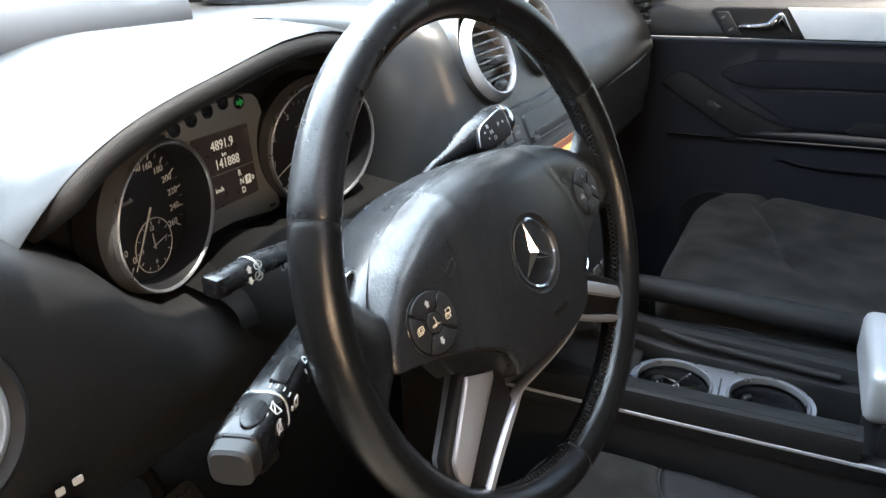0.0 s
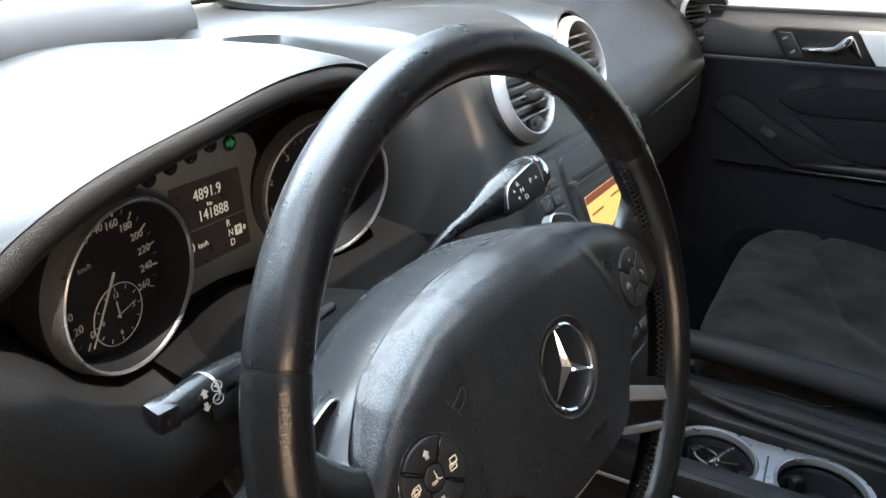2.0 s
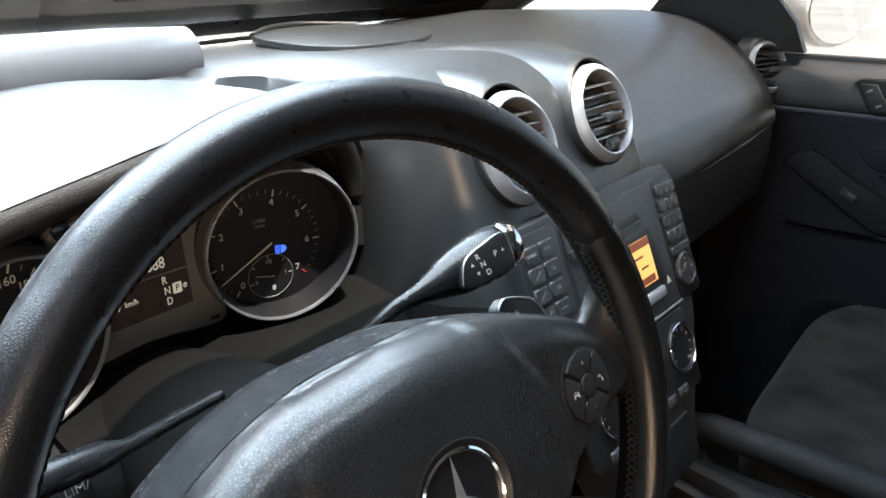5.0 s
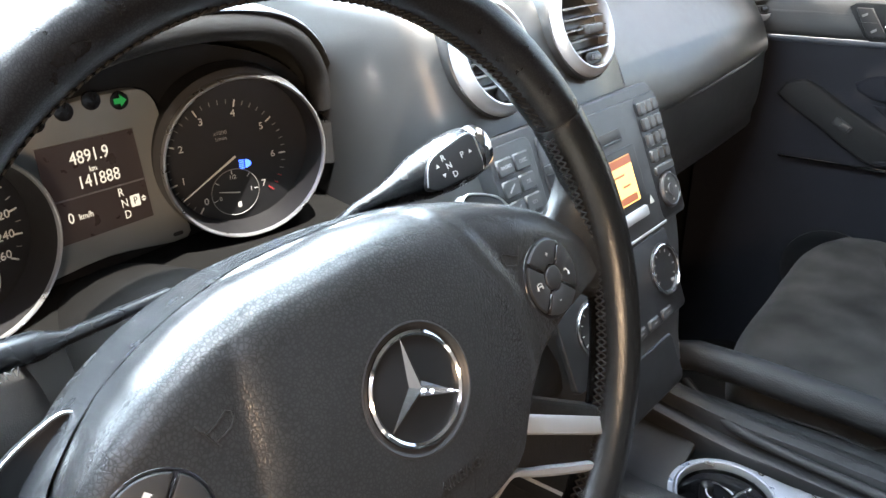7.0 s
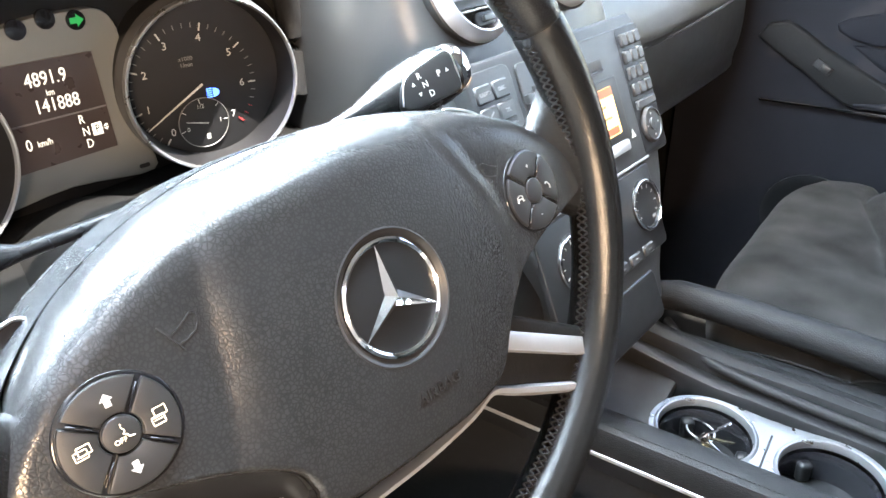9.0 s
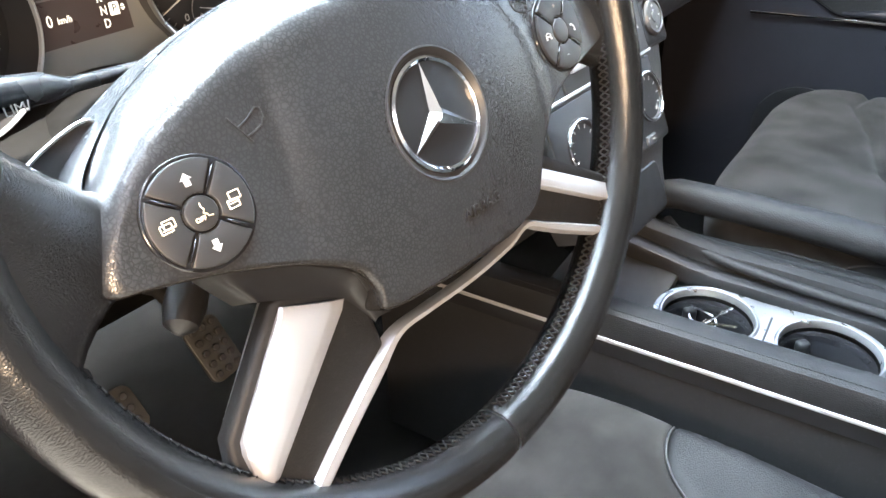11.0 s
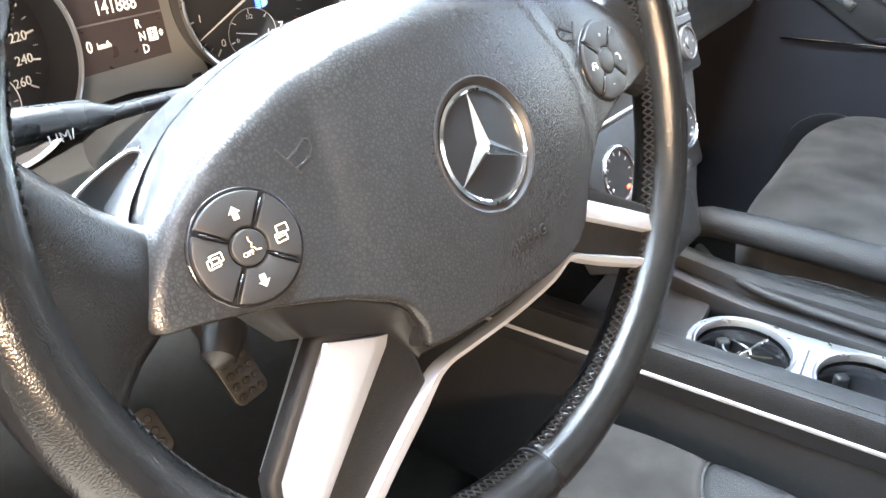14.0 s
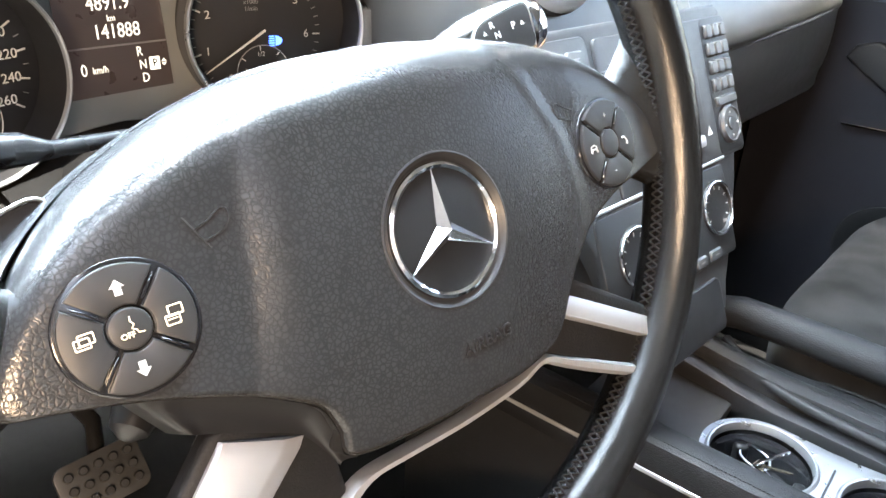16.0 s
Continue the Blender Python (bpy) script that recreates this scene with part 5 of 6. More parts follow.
part("mark", slab([(-0.0045, -0.0035), (0.0045, -0.0035), (0.0, 0.0045)], 0, 0.0004), INK, radio, "white warning triangle", m=at(0.4520, 0.5790, 0.0047))
pad_bg = part("keypad", slab(rrect(0.046, 0.125, 0.006), 0.0, 0.0048, 0.0008), BLACK, radio, m=at(0.4885, 0.613))
for row in range(5):
    if row < 4:
        for c3 in range(3):
            part("key", rbox((0.0115, 0.0125, 0.005), (0, 0, 0), 0.0015, 1), KEYCAP, pad_bg, m=Matrix.Translation((-0.0130 + 0.0130 * c3, 0.0500 - 0.0162 * row, 0.0062)))
    else:
        part("key", rbox((0.038, 0.0090, 0.005), (0, 0, 0), 0.0015, 1), KEYCAP, pad_bg, m=Matrix.Translation((0, 0.0500 - 0.0162 * row + 0.001, 0.0062)))
kn = part("four_way_knob", lathe([(0.0185, 0.004), (0.0185, 0.007), (0.0165, 0.0095), (0.0155, 0.0095), (0.015, 0.0080), (0.0065, 0.0080), (0.006, 0.0095), (0.001, 0.0098)], 36), KEYCAP, pad_bg, m=Matrix.Translation((0.0, -0.0370, 0)))
for k in range(4):
    part("mark", slab(circle(0.0011, 8), 0.0080, 0.0084), INK, kn, m=Matrix.Translation((0.0108 * math.cos(math.pi / 2 * k), 0.0108 * math.sin(math.pi / 2 * k), 0)))
# button block left of the radio
blk = part("button_block", slab(rrect(0.056, 0.088, 0.008), -0.002, 0.0038, 0.0012), STACK, radio, m=at(0.267, 0.634))
for row in range(4):
    for c2 in range(2):
        b2 = part("key", rbox((0.0205, 0.0145, 0.003), (0, 0, 0), 0.0014, 1), KEYCAP, blk, m=Matrix.Translation((-0.0125 + 0.0220 * c2, 0.0265 - 0.0175 * row, 0.0042)))
        wd = (("RADIO", "DISC"), ("", "TEL"), ("", "SYS"), ("", ""))[row][c2]
        if wd:
            text_mesh("mark", wd, 0.0045, DIM_INK, b2, Matrix.Translation((0, 0, 0.0016)))
        else:
            part("mark", rbox((0.010, 0.0014, 0.0002), (0, 0, 0), 0), DIM_INK, b2, m=Matrix.Translation((0, 0, 0.0016)) @ pose(0, 0, 0, 0, 0, 35 if c2 == 0 else 0))
part("key", rbox((0.013, 0.008, 0.006), (0, 0, 0), 0.002), KEYCAP, blk, m=Matrix.Translation((0.041, 0.0105, 0.0065)))

# climate controls
clim = thing("climate_panel", "dark climate panel with two round dials", "climate control", SM)
part("fascia", slab(rrect(0.206, 0.084, 0.006), -0.002, 0.0042, 0.0015), BLACK, clim, m=at(0.362, 0.511))
part("trim_line", rbox((0.212, 0.0030, 0.0020), (0, 0, 0), 0.0008, 1), SILVER, clim, "thin bright trim line", m=at(0.364, 0.5535, 0.0042))
for k, x in enumerate((0.305, 0.441)):
    kb = part("temperature_dial", lathe([(0.0265, 0.0), (0.0263, 0.0035), (0.0250, 0.0065), (0.0225, 0.0070), (0.0215, 0.0045), (0.001, 0.0045)], 48), BLACK, clim, m=at(x, 0.5150 if k else 0.5110, 0.0))
    part("ring", lathe([(0.0235, 0.0062), (0.0240, 0.0078), (0.0250, 0.0075), (0.0254, 0.0060)], 48), CHROME, kb, "chrome dial ring")
    for q in range(9):
        a = 210 - 30 * q
        part("mark", rbox((0.0035, 0.0009, 0.0003), (0, 0, 0), 0), INK, kb, m=Matrix.Translation((0.0185 * math.cos(radians(a)), 0.0185 * math.sin(radians(a)), 0.0047)) @ pose(0, 0, 0, 0, 0, a))
    part("mark", rbox((0.006, 0.0030, 0.0004), (0, 0, 0), 0), RED_LAMP if k == 0 else DIM_INK, kb, m=Matrix.Translation((0.010, -0.0145, 0.0047)))
for k in range(6):
    part("key", rbox((0.0200, 0.0100, 0.004), (0, 0, 0), 0.0015, 1), KEYCAP, clim, m=at(0.290 + 0.0265 * k, 0.4790, 0.0050))
    part("mark", rbox((0.006, 0.0010, 0.0003), (0, 0, 0), 0), DIM_INK, clim, m=at(0.290 + 0.0265 * k, 0.4790, 0.0072))
low = thing("ash_tray", "closed graphite storage lid below the climate panel", "storage lid", SM)
part("lid", slab(rrect(0.125, 0.050, 0.008), -0.004, 0.004, 0.002), BLACK, low, m=at(0.362, 0.437))

# ---- centre console ----
KM = pose(0.40, 0.0, 0.0, 0, 0, 5.5)
console = thing("centre_console", "black centre console with padded rails and silver strip", "centre console", KM)
part("body", rbox((0.215, 0.95, 0.27), (0.025, -0.36, 0.135), 0.01), BLACK, console)


def rail(x, w, top, h, y0, y1, mat, name, label="", r=0.008, n=14):
    o = [(w / 2, -h), (w / 2, -r), (w / 2 - 0.3 * r, -0.3 * r), (w / 2 - r, 0), (-w / 2 + r, 0), (-w / 2 + 0.3 * r, -0.3 * r), (-w / 2, -r), (-w / 2, -h)]
    return part(name, loft([[(x(y) + p[0], y, top(y) + p[1]) for p in o] for y in np.linspace(y0, y1, n)], True, True), mat, console, label)


rail(lambda y: -0.070, 0.036, lambda y: 0.346, 0.030, 0.30, -0.232, SEAT_LEATHER, "padded_rail", "padded black leather rail with stitched seam", 0.009)
rail(lambda y: -0.0862, 0.0066, lambda y: 0.3163, 0.0042, 0.30, -0.62, SILVER, "silver_strip", "thin satin silver strip", 0.002)
rail(lambda y: -0.078, 0.020, lambda y: 0.3165, 0.022, 0.34, -0.62, BLACK, "rail_base", "", 0.002)
rail(lambda y: -0.0795, 0.014, lambda y: 0.296, 0.24, 0.34, -0.62, DASH_LOW, "side_panel", "", 0.004)
st_bm = bmesh.new()
for k in range(100):
    y = 0.165 - 0.0039 * k
    tube([(-0.0795, y, 0.3462), (-0.0795, y - 0.0024, 0.3462)], 0.0005, 5, bm=st_bm)
tagged(part("stitching", st_bm, THREAD, console), kind="stuff")
# raised inner tray wall, ledge and grab handle on the passenger's side
lean = lambda y: 0.08 * max(0.0, -0.04 - y)
rail(lambda y: 0.080 - lean(y), 0.026, lambda y: 0.318 + 0.02 * max(0, y) / 0.1, 0.05, 0.17, -0.30, BLACK, "inner_ledge", "", 0.008)
lip = smooth_line([(0.134, 0.066, 0.338), (0.116, 0.047, 0.335), (0.100, 0.026, 0.332), (0.087, -0.012, 0.330), (0.078, -0.050, 0.330), (0.073, -0.095, 0.329), (0.067, -0.160, 0.328), (0.063, -0.215, 0.326)], 4)
part("inner_lip", tube(lip, 0.0055, 10), DASH_LOW, console, "rounded lip along the cup tray")
bs = bmesh.new()
for k in range(60):
    y = -0.03 - 0.0042 * k
    tube([(0.1005 - lean(y), y, 0.3383), (0.1005 - lean(y - 0.0028), y - 0.0028, 0.3383)], 0.0005, 5, bm=bs)
tagged(part("stitching", bs, THREAD, console), kind="stuff")
rail(lambda y: 0.1035 - lean(y), 0.032, lambda y: 0.338 + 0.015 * max(0, y) / 0.1, 0.3, 0.17, -0.60, SEAT_LEATHER, "side_bolster", "padded leather bolster below the grab handle", 0.012)
rail(lambda y: 0.130, 0.030, lambda y: 0.326, 0.3, 0.17, -0.60, DASH_LOW, "outer_wall", "", 0.008)
gh = [(0.140, 0.098, 0.330), (0.141, 0.094, 0.350), (0.142, 0.082, 0.364), (0.143, 0.060, 0.370), (0.143, 0.0, 0.3700), (0.142, -0.1, 0.3665), (0.140, -0.22, 0.360), (0.138, -0.35, 0.350), (0.136, -0.48, 0.335), (0.135, -0.55, 0.30)]
part("grab_handle", tube(gh, [0.0150, 0.0165, 0.0175, 0.0180, 0.0185, 0.0190, 0.0195, 0.0195, 0.0195, 0.018], 18, flat=1.0), SEAT_LEATHER, console, "padded grab handle along the console edge")
part("handle_collar", tube([gh[1], Vector(gh[1]).lerp(Vector(gh[2]), 0.6)], 0.0185, 16), BLACK, console)
gs = bmesh.new()
for k in range(70):
    y = 0.05 - 0.006 * k
    z = 0.370 - 0.046 * max(0, -y) ** 1.3 / 0.35 + 0.0172
    tube([(0.134, y, z - 0.002), (0.134, y - 0.0038, z - 0.002)], 0.0005, 5, bm=gs)
tagged(part("stitching", gs, THREAD, console), kind="stuff")
part("front_tray", rbox((0.13, 0.12, 0.02), (0.008, 0.120, 0.294), 0.006), RUBBER, console, m=pose(0, 0, 0, 6, 0, 0))

arm = thing("armrest", "black leather console armrest with glossy front", "armrest", KM @ pose(0.022, -0.385, 0.352))
part("lid", rbox((0.190, 0.30, 0.075), (0, -0.02, 0.028), 0.028, 5), SEAT_LEATHER, arm)
part("front_catch", rbox((0.160, 0.034, 0.066), (-0.004, 0.140, 0.030), 0.016, 5), SILVER, arm, "bright glossy front catch")
part("box", rbox((0.180, 0.32, 0.10), (0, -0.02, -0.045), 0.012), BLACK, arm)

CUP_SILVER = material("satin grey plating", (0.28, 0.282, 0.29), 0.3, metal=0.85, var=0.06, grain=0.03, gscale=2500)
cup = thing("cup_holder", "satin silver twin cup holder set in the console", "cup holder", KM @ Matrix.Translation((0.004, -0.078, 0.3085)))
pl = smooth_line([(0.054, 0.06), (0.050, 0.086), (0.030, 0.108), (0.0, 0.114), (-0.030, 0.108), (-0.050, 0.086), (-0.054, 0.06), (-0.050, 0.02), (-0.050, -0.02), (-0.054, -0.06), (-0.050, -0.088), (-0.030, -0.110), (0.0, -0.116), (0.030, -0.110), (0.050, -0.088), (0.054, -0.06), (0.050, -0.02), (0.050, 0.02)], 4, True)
# the plate with its two holes: bands between outline halves and the rings
bm = bmesh.new()
for y0, sgn in ((0.057, 1), (-0.058, -1)):
    inner, outer = [], []
    for k in range(49):
        a = 2 * math.pi * k / 48
        inner.append(bm.verts.new((0.0475 * math.cos(a), y0 + 0.0475 * math.sin(a), 0.0022)))
        ca, sa = math.cos(a), math.sin(a)
        lim = 0.055
        ox, oy = lim * ca, lim * sa
        if sa * sgn < 0:
            q = min(1.0, abs(sa) * 1.6)
            ox = (0.052 * (1 if ca > 0 else -1)) * min(1, abs(ca) * 1.5) * q + ox * (1 - q)
            oy = -sgn * 0.0575 * q + oy * (1 - q)
        outer.append(bm.verts.new((ox, y0 + oy, 0.0022)))
    for k in range(48):
        bm.faces.new((inner[k], outer[k], outer[k + 1], inner[k + 1]))
part("plate", bm, CUP_SILVER, cup)
part("divider_slot", rbox((0.058, 0.0022, 0.002), (0, 0, 0), 0.0006, 1), RUBBER, cup, m=Matrix.Translation((0.0, 0.0, 0.0020)))
for k, y in ((0, 0.057), (1, -0.058)):
    cr = part("cup_ring", lathe([(0.0452, -0.004), (0.0454, 0.001), (0.0464, 0.0042), (0.0478, 0.0046), (0.0496, 0.0034), (0.0512, 0.0)], 64), CUP_SILVER, cup, m=Matrix.Translation((0, y, 0)))
    part("well", lathe([(0.0442, -0.008), (0.0425, -0.012), (0.0418, -0.014), (0.040, -0.030), (0.037, -0.062), (0.001, -0.064)], 48), GLOSS, cr)
    for q in range(3):
        a = radians(40 + 120 * q)
        part("cup_spring", rbox((0.012, 0.014, 0.022), (0, 0, 0), 0.005, 3), BLACK, cr, m=Matrix.Translation((0.0375 * math.cos(a), 0.0375 * math.sin(a), -0.026)) @ pose(0, 0, 0, 0, 0, 40 + 120 * q))
keys = thing("key_bunch", "bunch of metal keys on a ring lying in the cup holder", "keys", KM @ pose(0.030, -0.012, 0.2870, 14, -6, 25))
part("key_ring", tube([(0.0145 * math.cos(2 * math.pi * k / 32), 0.0145 * math.sin(2 * math.pi * k / 32), 0.001 * math.sin(6 * math.pi * k / 32)) for k in range(33)], 0.0011, 8), STEEL, keys)
for k in range(5):
    kb = slab(rrect(0.010, 0.012, 0.004), 0, 0.0018, 0.0004)
    slab([(-0.0022, 0.005), (0.0022, 0.005), (0.0022, 0.022), (0.0010, 0.024), (0.0018, 0.027), (0.0004, 0.030), (-0.0018, 0.030)], 0, 0.0016, 0.0, bm=kb)
    part("key", kb, GOLD if k % 2 else CHROME, keys, m=pose(-0.0155 - 0.001 * k, 0.002 * k - 0.004, 0.003 * k, 20 * k - 30, 35 - 15 * k, 70 + 25 * k))

# ---- seats ----


def seg_far(x, y, a, b):
    """How far a place lies from a straight stretch of a seam."""
    dx, dy = b[0] - a[0], b[1] - a[1]
    t = min(1.0, max(0.0, ((x - a[0]) * dx + (y - a[1]) * dy) / (dx * dx + dy * dy)))
    return math.hypot(x - a[0] - t * dx, y - a[1] - t * dy)


def seat(name, m, label, hw=0.26, s0=0.135, s1=0.13, ys=0.10, line=()):
    """A cushion whose suede middle and leather sides meet along a curved seam; a backrest behind."""
    s = thing(name, label, "car seat", m)
    prof = [(0.004, -0.110), (0.014, -0.07), (0.013, -0.040), (0.006, -0.018), (-0.010, -0.005), (-0.032, 0.0), (-0.06, 0.002), (-0.09, 0.002), (-0.12, 0.001), (-0.16, -0.004), (-0.21, -0.010), (-0.27, -0.016), (-0.34, -0.020), (-0.42, -0.022), (-0.52, -0.02)]
    prof = smooth_line(prof, 8)

    def seam_x(y):
        return min(hw - 0.012, s0 + s1 * math.exp(-max(0, -y - ys) / 0.045))

    def pt(x, y, z, lift=0.0):
        e = abs(x) / hw
        sx_ = seam_x(y)
        side = max(0, (abs(x) - sx_ - 0.004) / 0.09)
        groove = -0.006 * math.exp(-((abs(x) - sx_) / 0.005) ** 2)
        if line:
            best = min(seg_far(x, y, line[q], line[q + 1]) for q in range(len(line) - 1))
            cross = -0.0075 * math.exp(-(best / 0.006) ** 2) - 0.004 * math.exp(-(best / 0.025) ** 2)
        else:
            cross = -0.005 * math.exp(-((y + 0.165 + 0.05 * (x / hw) ** 2) / 0.007) ** 2) if abs(x) < sx_ else 0
        puff = 0.004 * math.exp(-((abs(x) - sx_ * 0.55) / 0.06) ** 2)
        wob = 0.0020 * noise.noise(Vector((x * 11, y * 11, 3.1))) + 0.0012 * noise.noise(Vector((x * 30, y * 30, 1.7)))
        return (x, y - 0.055 * e ** 5, z + lift + 0.014 * min(1, side) - 0.075 * max(0, e - 0.86) ** 1.5 / 0.052 + (groove if y < -0.005 else 0) + cross + puff + wob)
    mid = loft([[pt(seam_x(y) * q, y, z) for q in np.linspace(-1, 1, 81)] for y, z in prof], False)
    part("cushion", mid, SUEDE, s, "grey suede cushion", smooth=70)
    for sx in (-1, 1):
        side = loft([[pt(sx * (seam_x(y) + (hw - seam_x(y)) * q), y, z) for q in np.linspace(0, 1, 14)] for y, z in prof], False)
        part("bolster", side, SEAT_LEATHER, s, "black leather cushion side", smooth=70)
        part("seam", tube([pt(sx * seam_x(y), y, z, 0.0045) for y, z in prof[28:]], 0.0012, 6), RUBBER, s)
    part("base", rbox((0.44, 0.46, 0.22), (0, -0.28, -0.15), 0.03), RUBBER, s)
    part("backrest", rbox((0.50, 0.13, 0.62), (0, 0, 0.31), 0.05, 4), SUEDE, s, m=pose(0, -0.56, -0.03, 18, 0, 0))
    part("headrest", rbox((0.27, 0.10, 0.18), (0, 0, 0), 0.04, 4), SEAT_LEATHER, s, m=pose(0, -0.80, 0.68, 12, 0, 0))
    return s


seat("front_seat", pose(0.80, 0.066, 0.361, 0, 0, 3), "grey suede passenger seat with a cross seam", s0=0.236, s1=0.02, line=[(0.26, -0.085), (0.17, -0.095), (0.06, -0.143), (0.02, -0.152), (-0.05, -0.172), (-0.075, -0.190), (-0.12, -0.250), (-0.155, -0.306), (-0.18, -0.42)])
seat("front_seat", pose(0.03, 0.085, 0.285, 0, 0, 3), "grey suede driver seat with black leather bolsters")

# ---- passenger door ----
DM = pose(1.085, 0.05, 0.0, 0, 0, 5.5)
door = thing("passenger_door", "closed passenger door with dark lining and silver trim", "car door", DM)
part("lining", rbox((0.06, 1.15, 0.62), (0.045, -0.30, 0.33), 0.012), DOORTRIM, door)


def door_band(pts, thick, mat, name, label="", bev=0.004):
    """A panel drawn on the door's face as (along, height); it stands proud by thick."""
    b = slab([(-p[0], p[1]) for p in pts], -0.02, thick, bev)
    return part(name, b, mat, door, label, m=Matrix(((0, 0, -1, 0.015), (-1, 0, 0, 0), (0, 1, 0, 0), (0, 0, 0, 1))))


door_band([(0.26, 0.650), (0.26, 0.680), (0.20, 0.692), (0.10, 0.694), (-0.9, 0.694), (-0.9, 0.646), (-0.2, 0.647), (0.05, 0.650)], 0.022, DASH, "upper_pad", "dark grey soft upper door pad", 0.008)
roll = [(-0.0072, 0.684), (-0.0050, 0.695), (0.0030, 0.706), (0.0160, 0.717), (0.0300, 0.7245), (0.0440, 0.727), (0.0440, 0.684)]
part("upper_roll", loft([[(x + 0.03 * max(0, y - 0.15), y, z - 0.08 * max(0, y - 0.17)) for x, z in roll] for y in (0.27, 0.24, 0.21, 0.17, 0.10, -0.2, -0.5, -0.9)], True, True), DASH, door, "rounded upper edge of the door pad", smooth=60)
part("window_seal", rbox((0.02, 1.15, 0.012), (0.040, -0.30, 0.7255), 0.004), RUBBER, door)
part("chrome_strip", rbox((0.006, 0.80, 0.0045), (0.0, -0.27, 0.4545), 0.0015), CHROME, door, "bright chrome strip", m=pose(0.002, 0, 0, 0, 0, 0))
door_band(smooth_line([(0.150, 0.556), (0.110, 0.583), (0.050, 0.549), (-0.060, 0.492), (-0.105, 0.479), (-0.040, 0.461), (0.004, 0.463), (0.075, 0.508)], 2, True), 0.014, DASH_LOW, "armrest", "slanting armrest panel with a window switch", 0.005)
door_band(smooth_line([(0.040, 0.584), (-0.010, 0.602), (-0.090, 0.609), (-0.5, 0.612), (-0.8, 0.612), (-0.8, 0.557), (-0.5, 0.557), (-0.140, 0.557), (-0.050, 0.553), (0.015, 0.562)], 2, True), 0.008, DOORTRIM, "insert", "dark blue-black padded insert", 0.006)
door_band(smooth_line([(0.012, 0.553), (-0.050, 0.549), (-0.140, 0.552), (-0.5, 0.552), (-0.8, 0.552), (-0.8, 0.474), (-0.5, 0.474), (-0.130, 0.476), (-0.085, 0.492)], 2, True), 0.005, DOORTRIM, "insert", "dark blue-black padded insert", 0.006)
part("pull_ledge", tube([(0.004, -0.010, 0.4645), (0.001, -0.06, 0.467), (-0.001, -0.15, 0.4685), (-0.001, -0.30, 0.467), (-0.001, -0.80, 0.465)], [0.004, 0.007, 0.009, 0.009, 0.009], 12), DOORTRIM, door, "rounded pull ledge above the chrome strip")
door_band(smooth_line([(-0.204, 0.475), (-0.206, 0.492), (-0.222, 0.501), (-0.34, 0.501), (-0.355, 0.490), (-0.355, 0.475)], 2, True), 0.012, BLACK, "pull_cup", "dark pull cup", 0.004)
part("pocket_edge", tube([(0.012, -0.08, 0.418), (0.006, -0.13, 0.409), (0.004, -0.19, 0.406), (0.004, -0.80, 0.408)], 0.003, 10), DOORTRIM, door, "upper edge of the map pocket")
sw = part("window_switch", rbox((0.006, 0.030, 0.014), (0, 0, 0), 0.002), RUBBER, door, m=pose(-0.0005, 0.044, 0.5185, 32, 0, 0))
part("rocker", rbox((0.006, 0.014, 0.010), (0, 0, 0), 0.003), KEYCAP, sw, m=Matrix.Translation((-0.003, -0.004, 0.001)))
door_band([(0.060, 0.7045), (0.0675, 0.699), (0.040, 0.656), (0.031, 0.6505), (-0.0985, 0.6515), (-0.0620, 0.7055), (0.05, 0.7055)], 0.0245, BLACK, "handle_recess", "black recess of the door handle", 0.002)
door_band([(0.0565, 0.6985), (0.0575, 0.696), (0.037, 0.659), (0.033, 0.657), (0.009, 0.657), (0.036, 0.6985)], 0.0265, STACK, "seat_buttons", "two grey seat buttons", 0.002)
part("button_line", rbox((0.002, 0.026, 0.0012), (0, 0, 0), 0), RUBBER, door, m=pose(-0.0120, 0.0355, 0.6775))
for yy, zz in ((0.0445, 0.6885), (0.0285, 0.6665)):
    part("button_mark", rbox((0.001, 0.008, 0.0035), (0, 0, 0), 0), DIM_INK, door, m=pose(-0.0122, yy, zz, -30, 0, 0))
hd = [(-0.012, 0.013, 0.6720), (-0.019, 0.002, 0.6725), (-0.022, -0.022, 0.6735), (-0.022, -0.036, 0.6755), (-0.021, -0.045, 0.682), (-0.019, -0.052, 0.691), (-0.016, -0.0565, 0.6955)]
part("door_handle", tube(hd, [0.0035, 0.0050, 0.0058, 0.0068, 0.0085, 0.0075, 0.004], 14, up=(1, 0, 0)), CHROME, door, "chrome door handle")
part("handle_foot", tube([(-0.016, -0.0555, 0.693), (-0.013, -0.064, 0.678), (-0.011, -0.075, 0.664)], [0.006, 0.006, 0.003], 12, up=(1, 0, 0)), CHROME, door)
door_band([(-0.0650, 0.7050), (-0.1010, 0.6510), (-0.8, 0.646), (-0.8, 0.703)], 0.0255, SILVER_LIT, "silver_panel", "satin silver door trim", 0.003)
part("door_speaker", lathe([(0.075, 0), (0.075, 0.004), (0.068, 0.006), (0.06, 0.003), (0.001, 0.004)], 40), BLACK, door, m=pose(0.012, 0.02, 0.26, 0, -90, 0))
part("window_frame", rbox((0.03, 0.03, 0.55), (0, 0, 0), 0.006), RUBBER, door, m=pose(0.045, 0.27, 0.98, 35, 0, 0))
sail = [(0.33, 0.735), (0.15, 0.735), (0.17, 0.78), (0.24, 0.86), (0.40, 0.80)]
door_band(sail, 0.004, BLACK, "mirror_sail", "black mirror triangle", 0.002)
gp2 = part("pane", rbox((0.005, 1.1, 0.50), (0.045, -0.33, 0.985), 0), GLASS, door)
gp2.visible_shadow = False
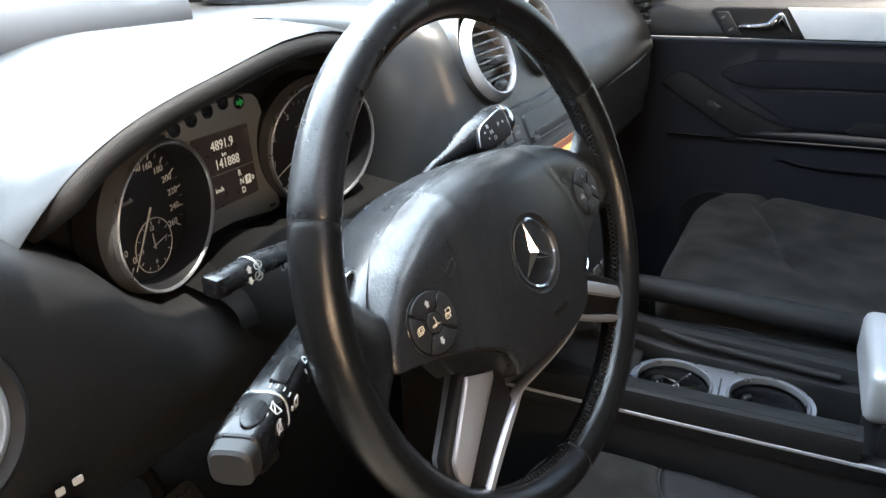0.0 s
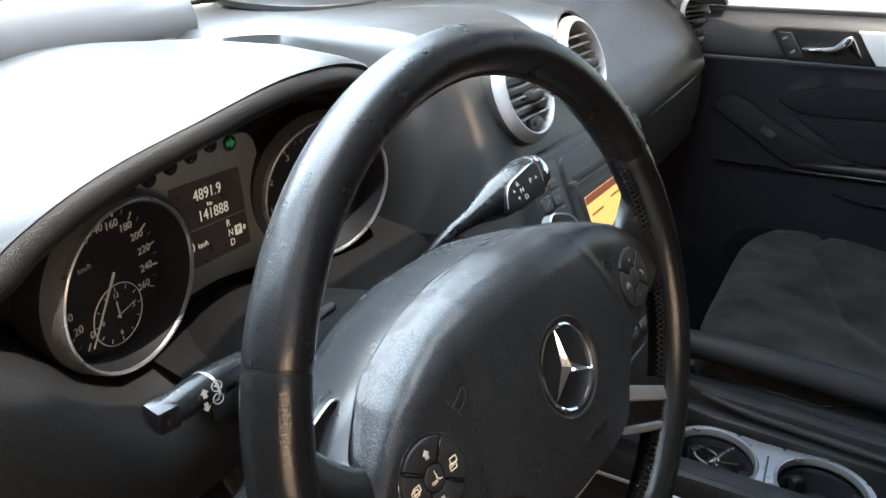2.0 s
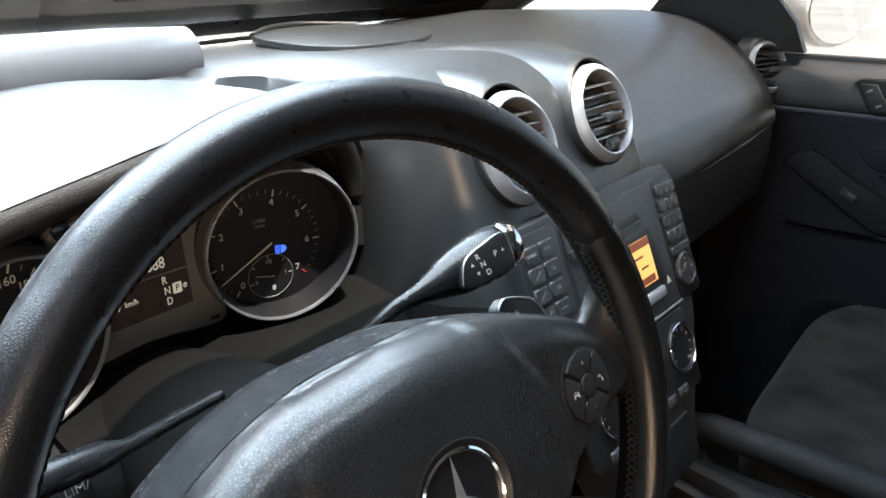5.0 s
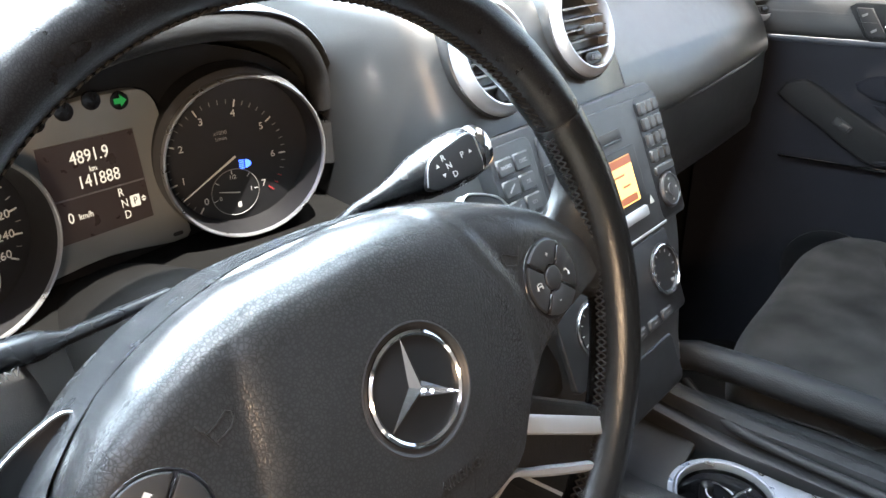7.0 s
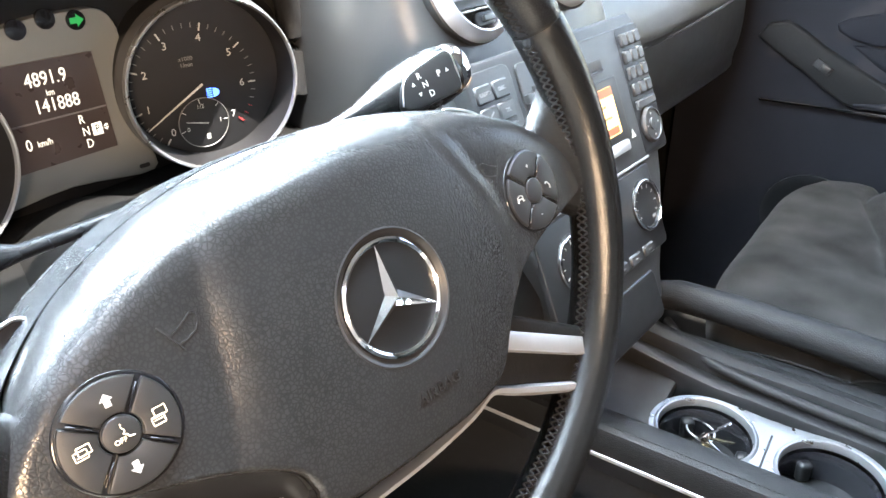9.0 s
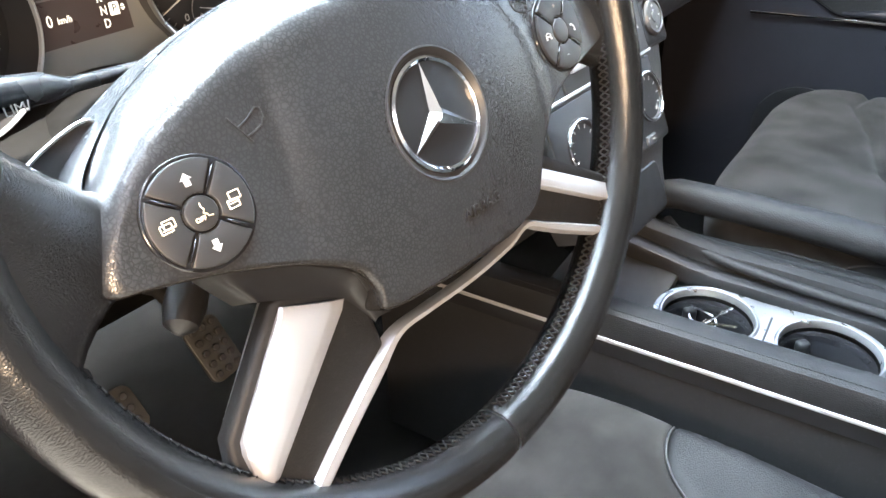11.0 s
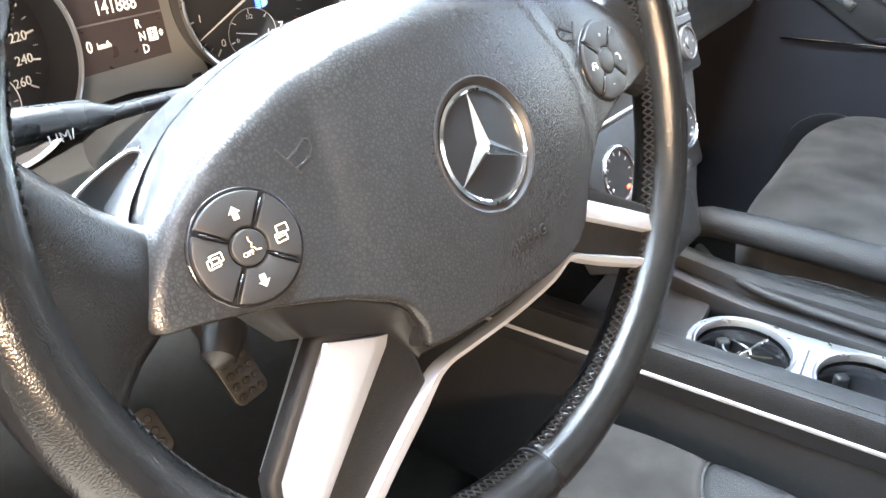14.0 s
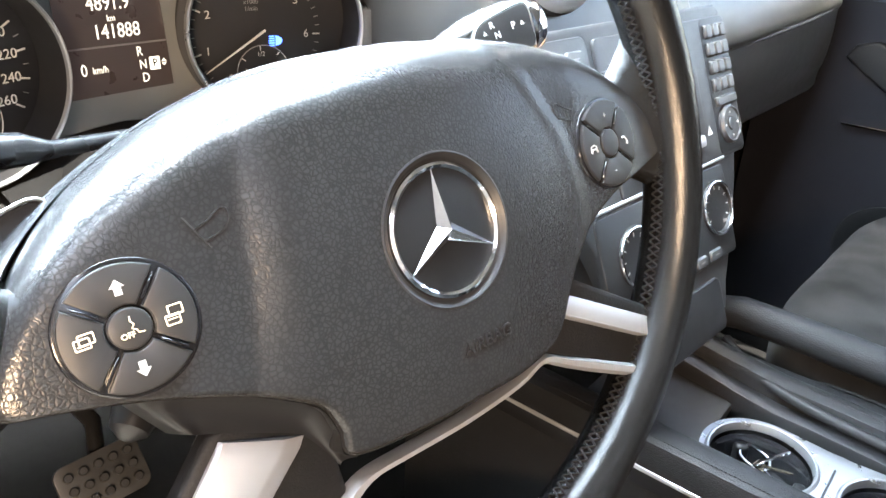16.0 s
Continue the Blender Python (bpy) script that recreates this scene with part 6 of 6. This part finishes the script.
# outside mirror of the passenger's side
om = thing("wing_mirror", "white painted wing mirror outside the passenger window", "wing mirror", pose(1.27, 0.25, 0.80, 0, 0, -14))
part("housing", loft([[(0.115 * sx2 * math.cos(a) + 0.02, yy, 0.075 * sx2 * math.sin(a)) for a in np.linspace(0, 2 * math.pi, 28, endpoint=False)] for yy, sx2 in ((-0.04, 0.97), (-0.035, 1.0), (0.0, 1.0), (0.05, 0.85), (0.08, 0.5), (0.09, 0.2))], True, True), WHITE_PAINT, om)
part("mirror_glass", slab([(0.108 * math.cos(a) + 0.02, 0.068 * math.sin(a)) for a in np.linspace(0, 2 * math.pi, 28, endpoint=False)], 0.0405, 0.044), MIRROR, om, m=pose(0, 0, 0, 90, 0, 0))
part("arm", tube([(-0.02, 0.0, -0.03), (-0.09, 0.01, -0.05), (-0.15, 0.02, -0.06)], 0.022, 10), BLACK, om)

# ---- pedals ----
PEDAL = material("scuffed pedal metal", (0.06, 0.06, 0.057), 0.5, metal=0.7, var=0.3, grain=0.1)


def pedal(name, label, m, w, h, arm_pts):
    p = thing(name, label, "pedal", m)
    part("plate", slab(rrect(w, h, 0.012), -0.004, 0.002, 0.001), PEDAL, p)
    nx, ny = int(w / 0.016), int(h / 0.016)
    for i in range(nx):
        for j in range(ny):
            part("stud", lathe([(0.0048, 0.0), (0.0048, 0.004), (0.0038, 0.005), (0.0005, 0.005)], 12), RUBBER, p, m=Matrix.Translation(((i - (nx - 1) / 2) * 0.0155, (j - (ny - 1) / 2) * 0.0155, 0.002)))
    part("arm", tube(arm_pts, 0.009, 10), RUBBER, p)
    return p


pedal("brake_pedal", "steel brake pedal with black rubber studs", pose(-0.012, 0.482, 0.200, 50, 0, 2), 0.088, 0.058, [(0.0, 0.01, -0.006), (0.02, 0.06, -0.03), (0.02, 0.22, -0.30)])
pedal("accelerator", "steel accelerator pedal with black rubber studs", pose(0.150, 0.505, 0.190, 56, 0, 6), 0.052, 0.082, [(0.0, 0.03, -0.006), (0.0, 0.10, -0.04), (0.0, 0.22, -0.32)])
